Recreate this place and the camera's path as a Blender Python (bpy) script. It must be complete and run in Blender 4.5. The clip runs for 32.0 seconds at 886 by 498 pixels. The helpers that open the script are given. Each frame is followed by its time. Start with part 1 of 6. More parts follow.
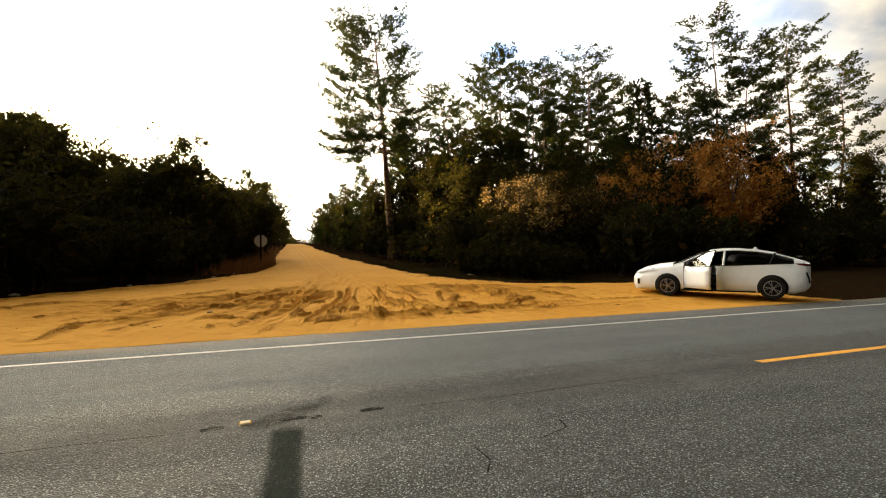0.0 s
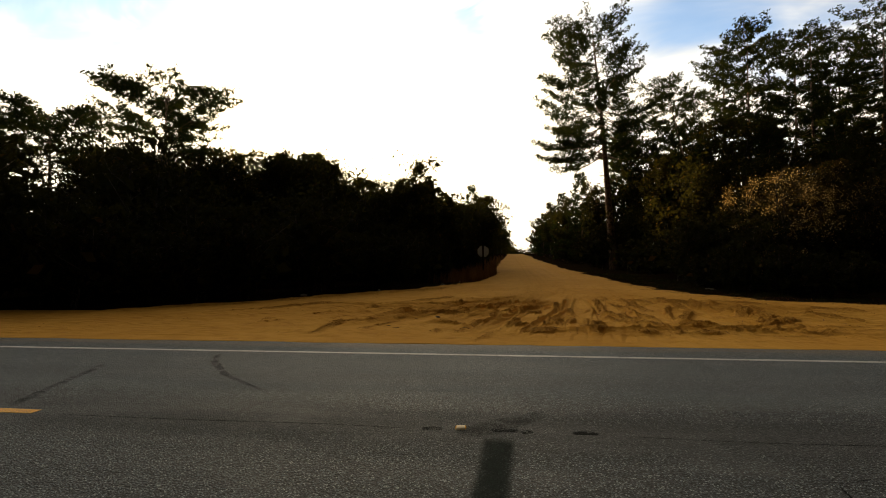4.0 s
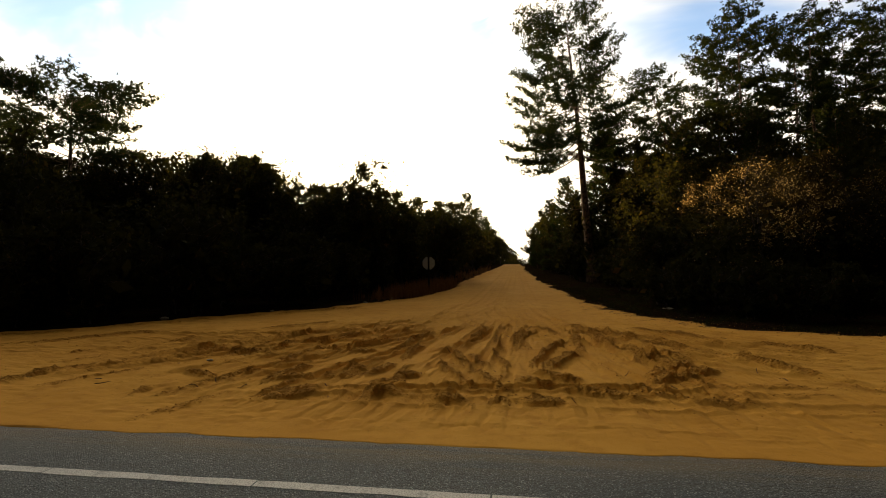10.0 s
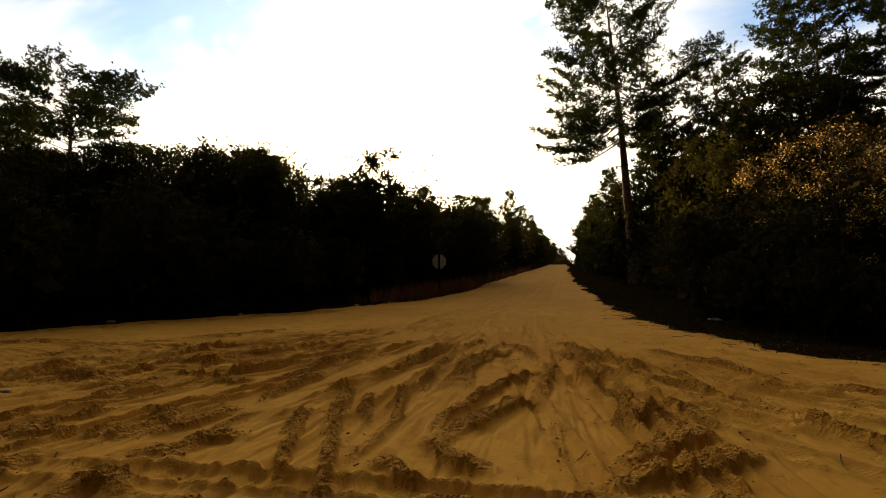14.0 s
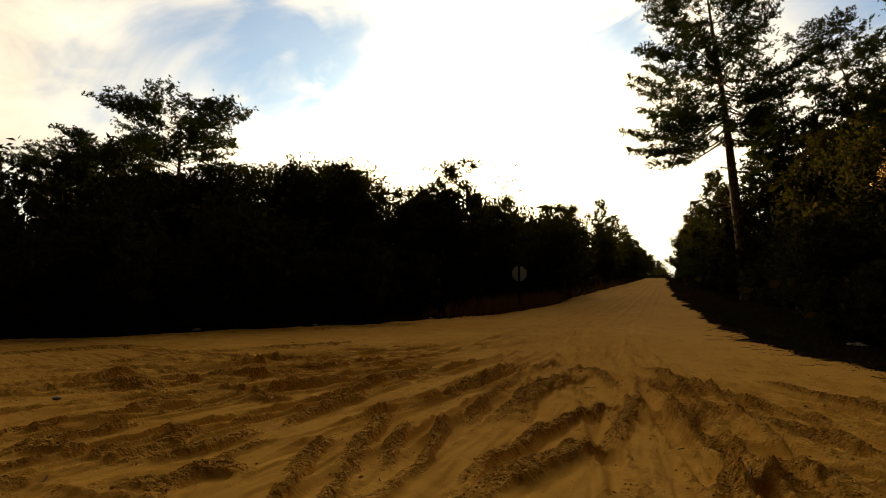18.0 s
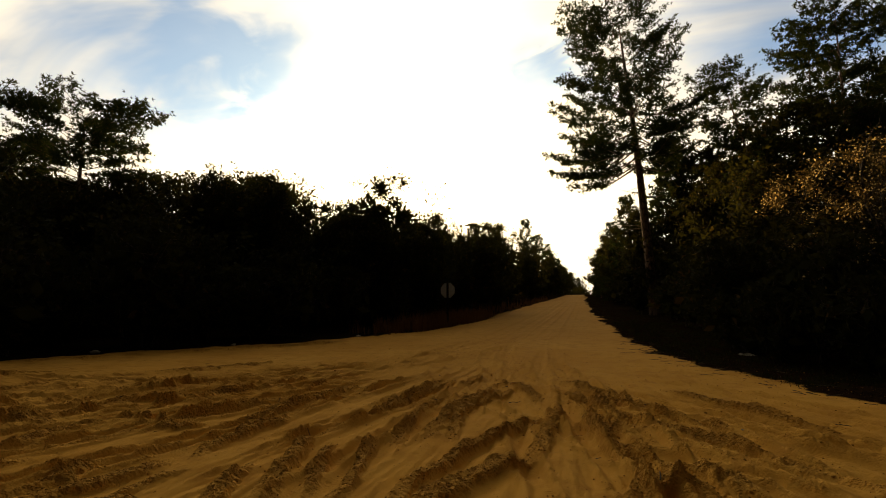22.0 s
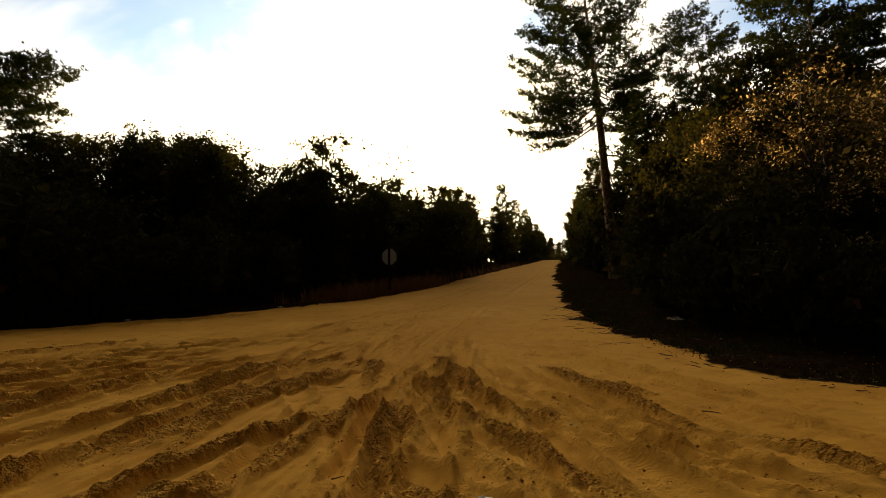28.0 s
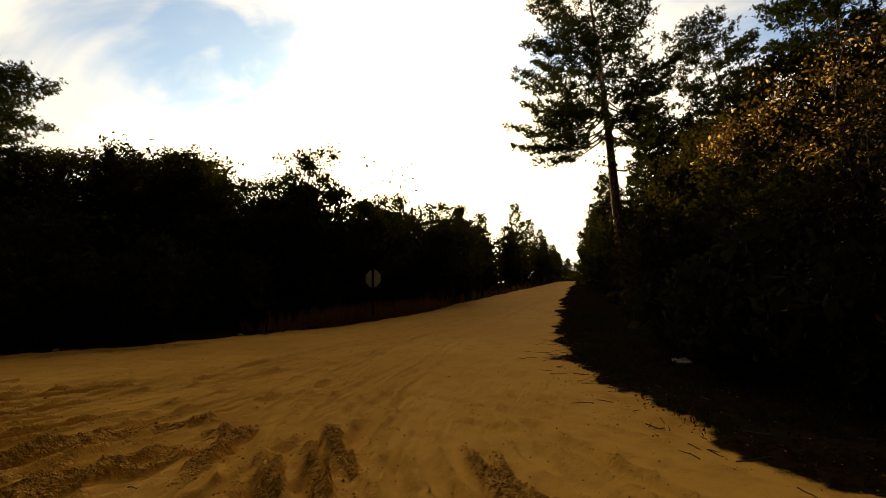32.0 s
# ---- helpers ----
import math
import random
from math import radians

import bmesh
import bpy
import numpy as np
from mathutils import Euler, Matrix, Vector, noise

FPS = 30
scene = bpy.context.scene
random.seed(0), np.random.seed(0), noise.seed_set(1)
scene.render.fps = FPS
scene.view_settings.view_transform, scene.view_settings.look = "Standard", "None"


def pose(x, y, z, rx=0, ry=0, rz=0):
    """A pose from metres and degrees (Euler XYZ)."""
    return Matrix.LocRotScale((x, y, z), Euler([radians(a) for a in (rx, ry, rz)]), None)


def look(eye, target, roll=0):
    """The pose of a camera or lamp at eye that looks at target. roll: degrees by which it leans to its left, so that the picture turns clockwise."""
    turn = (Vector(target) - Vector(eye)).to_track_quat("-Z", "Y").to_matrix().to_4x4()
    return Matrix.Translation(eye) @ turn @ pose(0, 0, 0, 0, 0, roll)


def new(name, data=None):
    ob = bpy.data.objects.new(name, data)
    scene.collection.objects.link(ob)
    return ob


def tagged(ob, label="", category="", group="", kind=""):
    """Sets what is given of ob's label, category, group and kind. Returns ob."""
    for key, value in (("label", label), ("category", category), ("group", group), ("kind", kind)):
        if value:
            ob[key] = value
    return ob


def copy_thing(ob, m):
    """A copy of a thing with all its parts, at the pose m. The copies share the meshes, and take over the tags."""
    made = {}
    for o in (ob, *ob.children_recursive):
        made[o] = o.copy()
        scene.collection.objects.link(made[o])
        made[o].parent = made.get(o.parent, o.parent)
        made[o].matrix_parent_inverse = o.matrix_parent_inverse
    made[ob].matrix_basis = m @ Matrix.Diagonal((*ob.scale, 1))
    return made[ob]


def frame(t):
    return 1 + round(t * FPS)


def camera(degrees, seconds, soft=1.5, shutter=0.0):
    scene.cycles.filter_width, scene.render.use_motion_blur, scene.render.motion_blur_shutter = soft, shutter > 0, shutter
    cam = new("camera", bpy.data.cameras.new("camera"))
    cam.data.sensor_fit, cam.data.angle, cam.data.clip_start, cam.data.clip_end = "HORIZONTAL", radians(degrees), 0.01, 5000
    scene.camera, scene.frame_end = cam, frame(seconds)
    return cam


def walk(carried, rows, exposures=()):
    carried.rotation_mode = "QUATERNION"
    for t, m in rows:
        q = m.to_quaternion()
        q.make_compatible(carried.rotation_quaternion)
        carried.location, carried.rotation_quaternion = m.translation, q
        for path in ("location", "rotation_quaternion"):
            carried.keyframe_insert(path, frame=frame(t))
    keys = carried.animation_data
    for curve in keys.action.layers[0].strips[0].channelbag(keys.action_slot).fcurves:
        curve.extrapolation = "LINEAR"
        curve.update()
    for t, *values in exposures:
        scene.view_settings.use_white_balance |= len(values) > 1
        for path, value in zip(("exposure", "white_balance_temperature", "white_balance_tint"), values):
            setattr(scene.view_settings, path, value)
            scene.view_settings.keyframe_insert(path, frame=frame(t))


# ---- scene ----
cam = camera(86.5, 32.0, soft=1.0)
METRES, EYE, TILT, LEAN, TURN = 16.9, 1.5, 0.0, 0.0, -19.1
ROWS = [
    (0.0, 0.0, 0.0, 0.0, 0.0, 0.38, 0.58),
    (0.5, -0.0022, 0.0008, 0.0005, 8.85, 1.21, 0.6),
    (1.0, -0.0034, 0.0006, 0.0011, 12.6, 1.78, 0.37),
    (1.5, -0.0026, 0.0001, 0.0009, 15.75, 2.29, 0.4),
    (2.0, -0.0024, -0.0003, 0.001, 18.2, 2.84, 0.36),
    (2.5, -0.0019, -0.0, 0.0011, 20.64, 3.23, 0.31),
    (3.0, -0.0021, 0.0003, 0.0011, 24.15, 3.5, 0.32),
    (3.5, -0.0019, 0.0019, 0.0011, 26.37, 2.83, 0.27),
    (5.5, 0.033, 0.065, 0.004, 25.04, -0.12, 0.66),
    (6.0, 0.0419, 0.0936, 0.0042, 24.98, 0.09, 0.69),
    (6.5, 0.0579, 0.1226, 0.0041, 24.81, -0.16, 0.65),
    (7.0, 0.068, 0.1536, 0.0049, 25.25, 0.07, 0.71),
    (7.5, 0.0801, 0.1842, 0.0055, 25.49, -0.0, 0.65),
    (8.0, 0.0956, 0.214, 0.0071, 25.66, 0.13, 0.67),
    (8.5, 0.105, 0.246, 0.0079, 25.8, 0.25, 0.73),
    (9.0, 0.12, 0.2734, 0.0092, 26.23, 0.8, 0.72),
    (9.5, 0.1272, 0.3026, 0.0092, 26.76, 1.44, 0.73),
    (10.0, 0.1438, 0.3255, 0.0104, 28.06, 3.05, 0.66),
    (10.5, 0.1546, 0.3496, 0.0098, 27.65, 2.56, 0.64),
    (11.0, 0.1612, 0.3771, 0.0095, 27.84, 2.54, 0.6),
    (11.5, 0.1709, 0.4048, 0.011, 27.92, 2.34, 0.6),
    (12.0, 0.1725, 0.4368, 0.0095, 28.49, 2.28, 0.65),
    (12.5, 0.1771, 0.4678, 0.0091, 29.18, 2.23, 0.53),
    (13.0, 0.1721, 0.4978, 0.008, 30.52, 2.55, 0.51),
    (13.5, 0.1701, 0.5263, 0.0068, 32.18, 2.73, 0.37),
    (14.0, 0.1647, 0.552, 0.0076, 34.36, 3.15, 0.33),
    (14.5, 0.157, 0.5723, 0.0076, 35.81, 4.26, 0.3),
    (16.5, 0.1573, 0.6143, 0.0052, 37.92, 6.3, -0.11),
    (17.0, 0.1561, 0.6152, 0.0055, 39.7, 6.29, -0.14),
    (17.5, 0.1526, 0.6141, 0.0055, 43.02, 5.71, -0.16),
    (18.0, 0.1522, 0.6145, 0.005, 45.01, 4.8, -0.08),
    (18.5, 0.153, 0.6155, 0.0043, 43.38, 3.86, 0.01),
    (19.0, 0.1524, 0.6154, 0.0043, 42.18, 3.68, 0.02),
    (19.5, 0.1532, 0.6156, 0.0045, 40.74, 3.82, 0.02),
    (20.0, 0.1529, 0.6159, 0.0042, 39.42, 4.44, 0.07),
    (20.5, 0.1521, 0.6145, 0.0043, 37.78, 5.23, 0.07),
    (21.0, 0.1543, 0.6152, 0.0051, 36.74, 5.84, 0.1),
    (21.5, 0.1541, 0.6154, 0.0052, 36.75, 6.57, 0.12),
    (22.0, 0.1521, 0.6149, 0.005, 36.4, 6.81, 0.09),
    (22.5, 0.1508, 0.6156, 0.0042, 34.57, 6.85, 0.14),
    (23.0, 0.1502, 0.6155, 0.0037, 31.39, 6.58, 0.5),
    (23.5, 0.1521, 0.6163, 0.0034, 28.33, 6.33, 0.75),
    (24.0, 0.1681, 0.6245, 0.0022, 26.79, 6.66, 0.87),
    (24.5, 0.18, 0.6317, 0.0016, 25.37, 6.73, 1.12),
    (26.5, 0.2055, 0.7007, -0.0032, 30.51, 4.51, 1.23),
    (27.0, 0.2131, 0.7221, -0.0019, 32.53, 3.74, 1.03),
    (27.5, 0.2102, 0.7416, -0.002, 33.77, 2.96, 1.11),
    (28.0, 0.205, 0.7613, -0.0004, 34.82, 2.93, 1.28),
    (28.5, 0.2122, 0.782, -0.0008, 35.61, 3.16, 1.28),
    (29.0, 0.2178, 0.7974, 0.0025, 35.53, 3.12, 1.35),
    (29.5, 0.214, 0.8172, 0.0025, 35.37, 2.48, 1.36),
    (30.0, 0.2126, 0.8348, 0.0034, 36.48, 3.02, 1.25),
    (30.5, 0.2177, 0.856, 0.0064, 36.88, 3.19, 1.21),
    (31.0, 0.2077, 0.8719, 0.0062, 37.13, 3.78, 1.23),
    (31.5, 0.201, 0.8853, 0.0075, 37.32, 4.86, 1.09),
    (32.0, 0.2031, 0.9022, 0.0079, 37.08, 5.41, 0.86),
]
walk(cam, [(t, pose(0, 0, EYE, TILT, LEAN, TURN) @ pose(METRES * x, METRES * y, METRES * z, 90 + pitch, roll, yaw)) for t, x, y, z, yaw, pitch, roll in ROWS],
     exposures=[(0.0, 1.99, 7900, 10), (0.4, 1.19, 7900, 10), (0.7, 0.59, 7900, 10), (1.0, 0.39, 7900, 10), (3.0, 0.19, 7900, 10), (5.5, 0.59, 7900, 10), (7.0, 0.72, 7900, 10), (9.0, 0.69, 7900, 10), (10.0, 0.40, 7900, 10), (11.0, 0.28, 7900, 10), (13.0, 0.40, 7900, 10), (16.5, -0.06, 8300, 10), (20.0, -0.10, 8600, 10), (24.0, -0.20, 8600, 10), (26.5, 0.14, 8600, 10), (28.0, 0.32, 8600, 10), (32.0, 0.02, 8600, 10)])

# ---- world, sun, exposure ----
SUN_AZ, SUN_EL = radians(21.6), radians(8.2)          # left of +y, above the horizon
SUN_DIR = Vector((-math.sin(SUN_AZ) * math.cos(SUN_EL), math.cos(SUN_AZ) * math.cos(SUN_EL), math.sin(SUN_EL)))
sun = new("sun", bpy.data.lights.new("sun", "SUN"))
sun.data.energy, sun.data.angle, sun.data.color = 5.0, radians(0.6), (1.0, 0.74, 0.42)
sun.matrix_world = look((0, 0, 60), Vector((0, 0, 60)) - SUN_DIR)


class Nodes:
    """Short hand for building a node tree."""

    def __init__(self, tree):
        self.tree = tree
        tree.nodes.clear()

    def add(self, kind, _sockets=None, **props):
        node = self.tree.nodes.new(kind)
        for key, value in props.items():
            setattr(node, key, value)
        for key, value in (_sockets or {}).items():
            self.put(node.inputs[key], value)
        return node

    def put(self, socket, value):
        if isinstance(value, bpy.types.NodeSocket):
            self.tree.links.new(value, socket)
        else:
            socket.default_value = value

    def math(self, op, a, b=0.0, c=0.0, clamp=False):
        return self.add("ShaderNodeMath", {0: a, 1: b, 2: c}, operation=op, use_clamp=clamp).outputs[0]

    def vec(self, op, a, b=(0, 0, 0)):
        node = self.add("ShaderNodeVectorMath", {0: a, 1: b}, operation=op)
        return node.outputs["Value"] if op in ("DOT_PRODUCT", "LENGTH", "DISTANCE") else node.outputs[0]

    def ramp(self, fac, lo, hi, a=0.0, b=1.0):
        node = self.add("ShaderNodeMapRange", {0: fac, 1: lo, 2: hi, 3: a, 4: b}, interpolation_type="SMOOTHSTEP")
        return node.outputs[0]

    def mix(self, fac, a, b, blend="MIX"):
        node = self.add("ShaderNodeMix", data_type="RGBA", blend_type=blend)
        self.put(node.inputs[0], fac), self.put(node.inputs[6], a), self.put(node.inputs[7], b)
        return node.outputs[2]

    def noise(self, coords, scale, detail=3.0, rough=0.55, distortion=0.0):
        node = self.add("ShaderNodeTexNoise", {"Scale": scale, "Detail": detail, "Roughness": rough, "Distortion": distortion})
        if coords is not None:
            self.put(node.inputs["Vector"], coords)
        return node.outputs[0]

    def bump(self, height, strength, distance, normal=None):
        node = self.add("ShaderNodeBump", {"Strength": strength, "Distance": distance, "Height": height})
        if normal is not None:
            self.put(node.inputs["Normal"], normal)
        return node.outputs[0]


def build_sky():
    world = bpy.data.worlds.new("sky")
    scene.world = world
    world.use_nodes = True
    n = Nodes(world.node_tree)
    way = n.add("ShaderNodeTexCoord").outputs["Generated"]
    sky = n.add("ShaderNodeTexSky", sky_type="NISHITA", sun_disc=False, sun_elevation=SUN_EL, sun_rotation=-SUN_AZ,
                air_density=1.0, dust_density=1.5, ozone_density=1.5).outputs[0]
    sky = n.mix(1.0, sky, (SKY_GAIN * 0.60, SKY_GAIN * 1.15, SKY_GAIN * 1.85, 1), "MULTIPLY")
    xyz = n.add("ShaderNodeSeparateXYZ", {0: way})
    up = n.math("MAXIMUM", xyz.outputs[2], 0.0)
    # cloud sheet seen in perspective: stretched towards the horizon
    flat = n.vec("DIVIDE", way, n.add("ShaderNodeCombineXYZ", {0: n.math("ADD", up, 0.16), 1: n.math("ADD", up, 0.16), 2: 1.0}).outputs[0])
    flat = n.vec("MULTIPLY", flat, (1.0, 1.5, 0.0))
    big = n.noise(n.vec("ADD", flat, (3.7, 1.9, 0.0)), 1.1, 5.0, 0.55, 0.6)
    fine = n.noise(flat, 3.2, 5.0, 0.5, 0.5)
    toward = n.math("MAXIMUM", n.vec("DOT_PRODUCT", way, tuple(SUN_DIR)), 0.0)
    cover = n.math("ADD", n.math("MULTIPLY", big, 1.0), n.math("MULTIPLY", fine, 0.34))
    cover = n.math("ADD", cover, n.math("MULTIPLY", n.math("POWER", toward, 7.0), 0.42))
    # open blue windows in the cloud sheet
    for az, el, size, depth in SKY_GAPS:
        d = Vector((-math.sin(radians(az)) * math.cos(radians(el)), math.cos(radians(az)) * math.cos(radians(el)), math.sin(radians(el))))
        near = n.math("ADD", n.vec("DOT_PRODUCT", way, tuple(d)), n.math("MULTIPLY", n.math("SUBTRACT", fine, 0.5), 0.035))
        near = n.ramp(near, math.cos(radians(size * 1.9)), 1.0)
        cover = n.math("SUBTRACT", cover, n.math("MULTIPLY", near, depth))
    cloud = n.ramp(cover, 0.30, 0.76, 0.14, 1.0)
    glow = n.math("ADD", n.math("MULTIPLY", n.math("POWER", toward, 5.0), 1.0), n.math("MULTIPLY", n.math("POWER", toward, 14.0), 1.9))
    glow = n.math("ADD", glow, n.math("MULTIPLY", n.math("POWER", toward, 60.0), 4.0))
    light = n.math("ADD", n.math("ADD", 0.50, n.math("MULTIPLY", fine, 0.90)), glow)
    white = n.mix(n.math("POWER", toward, 10.0), (1.0, 0.975, 0.90, 1), (1.0, 0.88, 0.62, 1))
    white = n.mix(1.0, white, n.add("ShaderNodeCombineColor", {0: light, 1: light, 2: light}).outputs[0], "MULTIPLY")
    colour = n.mix(cloud, sky, white)
    # the sky is dim overhead and away from the sunset
    dim = n.ramp(n.vec("DOT_PRODUCT", way, tuple(SUN_DIR)), -0.05, 0.62, 0.035, 1.0)
    dim = n.math("MULTIPLY", dim, n.ramp(up, 0.55, 0.95, 1.0, 0.45))
    colour = n.mix(1.0, colour, n.add("ShaderNodeCombineColor", {0: dim, 1: dim, 2: dim}).outputs[0], "MULTIPLY")
    back = n.add("ShaderNodeBackground", {"Color": colour, "Strength": 1.0}).outputs[0]
    n.tree.links.new(back, n.add("ShaderNodeOutputWorld").inputs[0])


SKY_GAIN = 0.15
SKY_GAPS = [(50, 24, 6, 0.20), (43, 25, 6, 0.26), (35, 26.5, 5, 0.22), (10, 29, 4.5, 0.17), (6.5, 26.5, 4.5, 0.22), (3.5, 24, 3.5, 0.13), (-6, 31, 6, 0.09), (-17, 31, 8, 0.12), (-30, 29, 10, 0.15)]
build_sky()


# ---- materials ----
def material(name):
    m = bpy.data.materials.new(name)
    m.use_nodes = True
    return m, Nodes(m.node_tree)


def finish(m, n, shader, displacement=None):
    n.tree.links.new(shader, n.add("ShaderNodeOutputMaterial").inputs[0])
    return m


def principled(n, colour, rough=0.8, normal=None, metal=0.0, spec=0.3, **more):
    node = n.add("ShaderNodeBsdfPrincipled", {"Base Color": colour, "Roughness": rough, "Metallic": metal, "Specular IOR Level": spec})
    if normal is not None:
        n.put(node.inputs["Normal"], normal)
    for key, value in more.items():
        n.put(node.inputs[key.replace("_", " ")], value)
    return node.outputs[0]


def here(n):
    return n.add("ShaderNodeNewGeometry").outputs["Position"]


def mat_ground():
    """Orange sand where the apron and the dirt road lie; leaf litter and thin grass elsewhere."""
    m, n = material("sand_and_litter")
    p = here(n)
    mask = n.add("ShaderNodeAttribute", attribute_name="sand").outputs["Fac"]
    damp_shade = n.add("ShaderNodeAttribute", attribute_name="rough").outputs["Fac"]
    edge = n.noise(p, 3.2, 6.0, 0.65)
    sand_mask = n.ramp(n.math("ADD", mask, n.math("MULTIPLY", n.math("SUBTRACT", edge, 0.5), 0.9)), 0.36, 0.64)
    broad = n.noise(p, 0.35, 3.0)
    mid = n.noise(p, 2.5, 5.0, 0.6)
    grain = n.noise(p, 55.0, 4.0, 0.7)
    sand = n.mix(n.ramp(broad, 0.35, 0.65), (0.52, 0.250, 0.044, 1), (0.58, 0.296, 0.057, 1))
    sand = n.mix(n.ramp(mid, 0.45, 0.72), sand, (0.455, 0.213, 0.038, 1))
    # dark tint on churned ridges: damp sand plus painted shade of their flanks
    sand = n.mix(n.math("MULTIPLY", damp_shade, 0.31), sand, (0.18, 0.078, 0.019, 1))
    fleck = n.math("MULTIPLY", n.ramp(n.noise(p, 24.0, 5.0, 0.75), 0.56, 0.66), n.ramp(n.noise(p, 1.7, 4.0, 0.7), 0.42, 0.62))
    sand = n.mix(n.math("MULTIPLY", fleck, 0.45), sand, (0.20, 0.088, 0.020, 1))
    sand = n.mix(n.math("MULTIPLY", n.ramp(grain, 0.3, 0.75), 0.25), sand, (0.55, 0.28, 0.060, 1))
    # the trees' shade over the litter is put into its near-black colour
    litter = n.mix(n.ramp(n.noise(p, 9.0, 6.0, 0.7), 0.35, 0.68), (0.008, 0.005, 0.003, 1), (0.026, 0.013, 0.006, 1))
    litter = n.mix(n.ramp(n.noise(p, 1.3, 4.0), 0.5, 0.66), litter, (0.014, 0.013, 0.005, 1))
    pale = n.ramp(n.noise(n.vec("ADD", p, (4.1, 2.2, 0)), 0.9, 5.0, 0.7), 0.68, 0.74)
    litter = n.mix(n.math("MULTIPLY", pale, 0.15), litter, (0.25, 0.16, 0.08, 1))
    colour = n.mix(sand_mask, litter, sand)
    lumps = n.math("ADD", n.math("MULTIPLY", mid, 0.5), n.math("MULTIPLY", n.noise(p, 16.0, 5.0, 0.7), n.math("ADD", 0.25, damp_shade)))
    normal = n.bump(lumps, 0.5, 0.035)
    cells = n.add("ShaderNodeTexVoronoi", {"Vector": n.vec("ADD", p, n.vec("MULTIPLY", n.add("ShaderNodeTexNoise", {"Vector": p, "Scale": 20.0}).outputs["Color"], (0.04, 0.04, 0.04))), "Scale": 24.0}).outputs["Distance"]
    small = n.add("ShaderNodeTexVoronoi", {"Vector": p, "Scale": 60.0}).outputs["Distance"]
    crumble = n.math("MULTIPLY", n.math("ADD", n.math("MULTIPLY", cells, -1.0), n.math("MULTIPLY", small, -0.5)), damp_shade)
    normal = n.bump(crumble, 1.0, 0.045, normal)
    lane = n.add("ShaderNodeAttribute", attribute_name="lane").outputs["Fac"]
    phase = n.add("ShaderNodeAttribute", attribute_name="phase").outputs["Fac"]
    tread = n.math("MULTIPLY", n.math("SINE", n.math("MULTIPLY", phase, 150.0)), n.math("MULTIPLY", lane, n.ramp(mid, 0.35, 0.6)))
    normal = n.bump(tread, 0.45, 0.006, normal)
    normal = n.bump(n.noise(p, 34.0, 4.0, 0.75), 0.35, 0.010, normal)
    normal = n.bump(grain, 0.35, 0.006, normal)
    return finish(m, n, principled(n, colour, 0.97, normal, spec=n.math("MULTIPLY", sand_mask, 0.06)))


def mat_asphalt():
    m, n = material("worn_asphalt")
    p = here(n)
    chips = n.add("ShaderNodeTexVoronoi", {"Vector": p, "Scale": 72.0})
    tone = n.add("ShaderNodeSeparateColor", {0: chips.outputs["Color"]}).outputs[0]
    stone = n.mix(tone, (0.032, 0.038, 0.041, 1), (0.190, 0.224, 0.236, 1))
    stone = n.mix(n.ramp(tone, 0.82, 0.95), stone, (0.40, 0.43, 0.40, 1))
    stone = n.mix(n.ramp(chips.outputs["Distance"], 0.30, 0.62), stone, (0.014, 0.015, 0.015, 1))
    y = n.add("ShaderNodeSeparateXYZ", {0: p}).outputs[1]
    along = n.vec("MULTIPLY", p, (0.12, 1.0, 1.0))
    streak = n.noise(along, 1.6, 4.0, 0.6)
    # oil band in the middle of the lane and along the centre
    def band(at, w):
        return n.ramp(n.math("ABSOLUTE", n.math("SUBTRACT", y, at)), 0.0, w, 1.0, 0.0)
    dark = n.math("ADD", n.math("MULTIPLY", band(4.55, 0.95), 1.0), n.math("MULTIPLY", band(6.3, 0.6), 0.25))
    dark = n.math("MULTIPLY", dark, n.ramp(streak, 0.2, 0.6, 0.45, 1.0))
    worn = n.math("MULTIPLY", n.ramp(y, 5.0, 6.0), n.ramp(streak, 0.25, 0.75, 0.5, 1.0))
    colour = n.mix(n.math("MULTIPLY", worn, 0.30), stone, (0.205, 0.236, 0.248, 1))
    colour = n.mix(n.math("MULTIPLY", dark, 0.7), colour, (0.022, 0.022, 0.023, 1))
    patchy = n.noise(p, 0.8, 5.0, 0.6)
    colour = n.mix(n.math("MULTIPLY", n.ramp(patchy, 0.5, 0.75), 0.25), colour, (0.19, 0.187, 0.175, 1))
    blot = n.math("MULTIPLY", n.ramp(n.noise(n.vec("MULTIPLY", p, (0.35, 1.0, 1.0)), 1.9, 6.0, 0.72), 0.55, 0.70), 0.45)
    colour = n.mix(blot, colour, n.mix(0.6, colour, (0.03, 0.03, 0.031, 1)))
    # drifted sand near the shoulder
    dust = n.math("MULTIPLY", n.ramp(y, 8.25, 9.05), n.ramp(n.noise(along, 2.6, 5.0, 0.7), 0.30, 0.62))
    colour = n.mix(n.math("MULTIPLY", dust, 0.55), colour, (0.30, 0.20, 0.09, 1))
    colour = n.mix(1.0, colour, (0.95, 1.0, 1.07, 1), "MULTIPLY")
    rough = n.ramp(streak, 0.3, 0.8, 0.55, 0.8)
    normal = n.bump(n.math("SUBTRACT", 1.0, chips.outputs["Distance"]), 1.0, 0.024)
    normal = n.bump(n.noise(p, 24.0, 3.0), 0.25, 0.01, normal)
    return finish(m, n, principled(n, colour, rough, normal, spec=0.4))


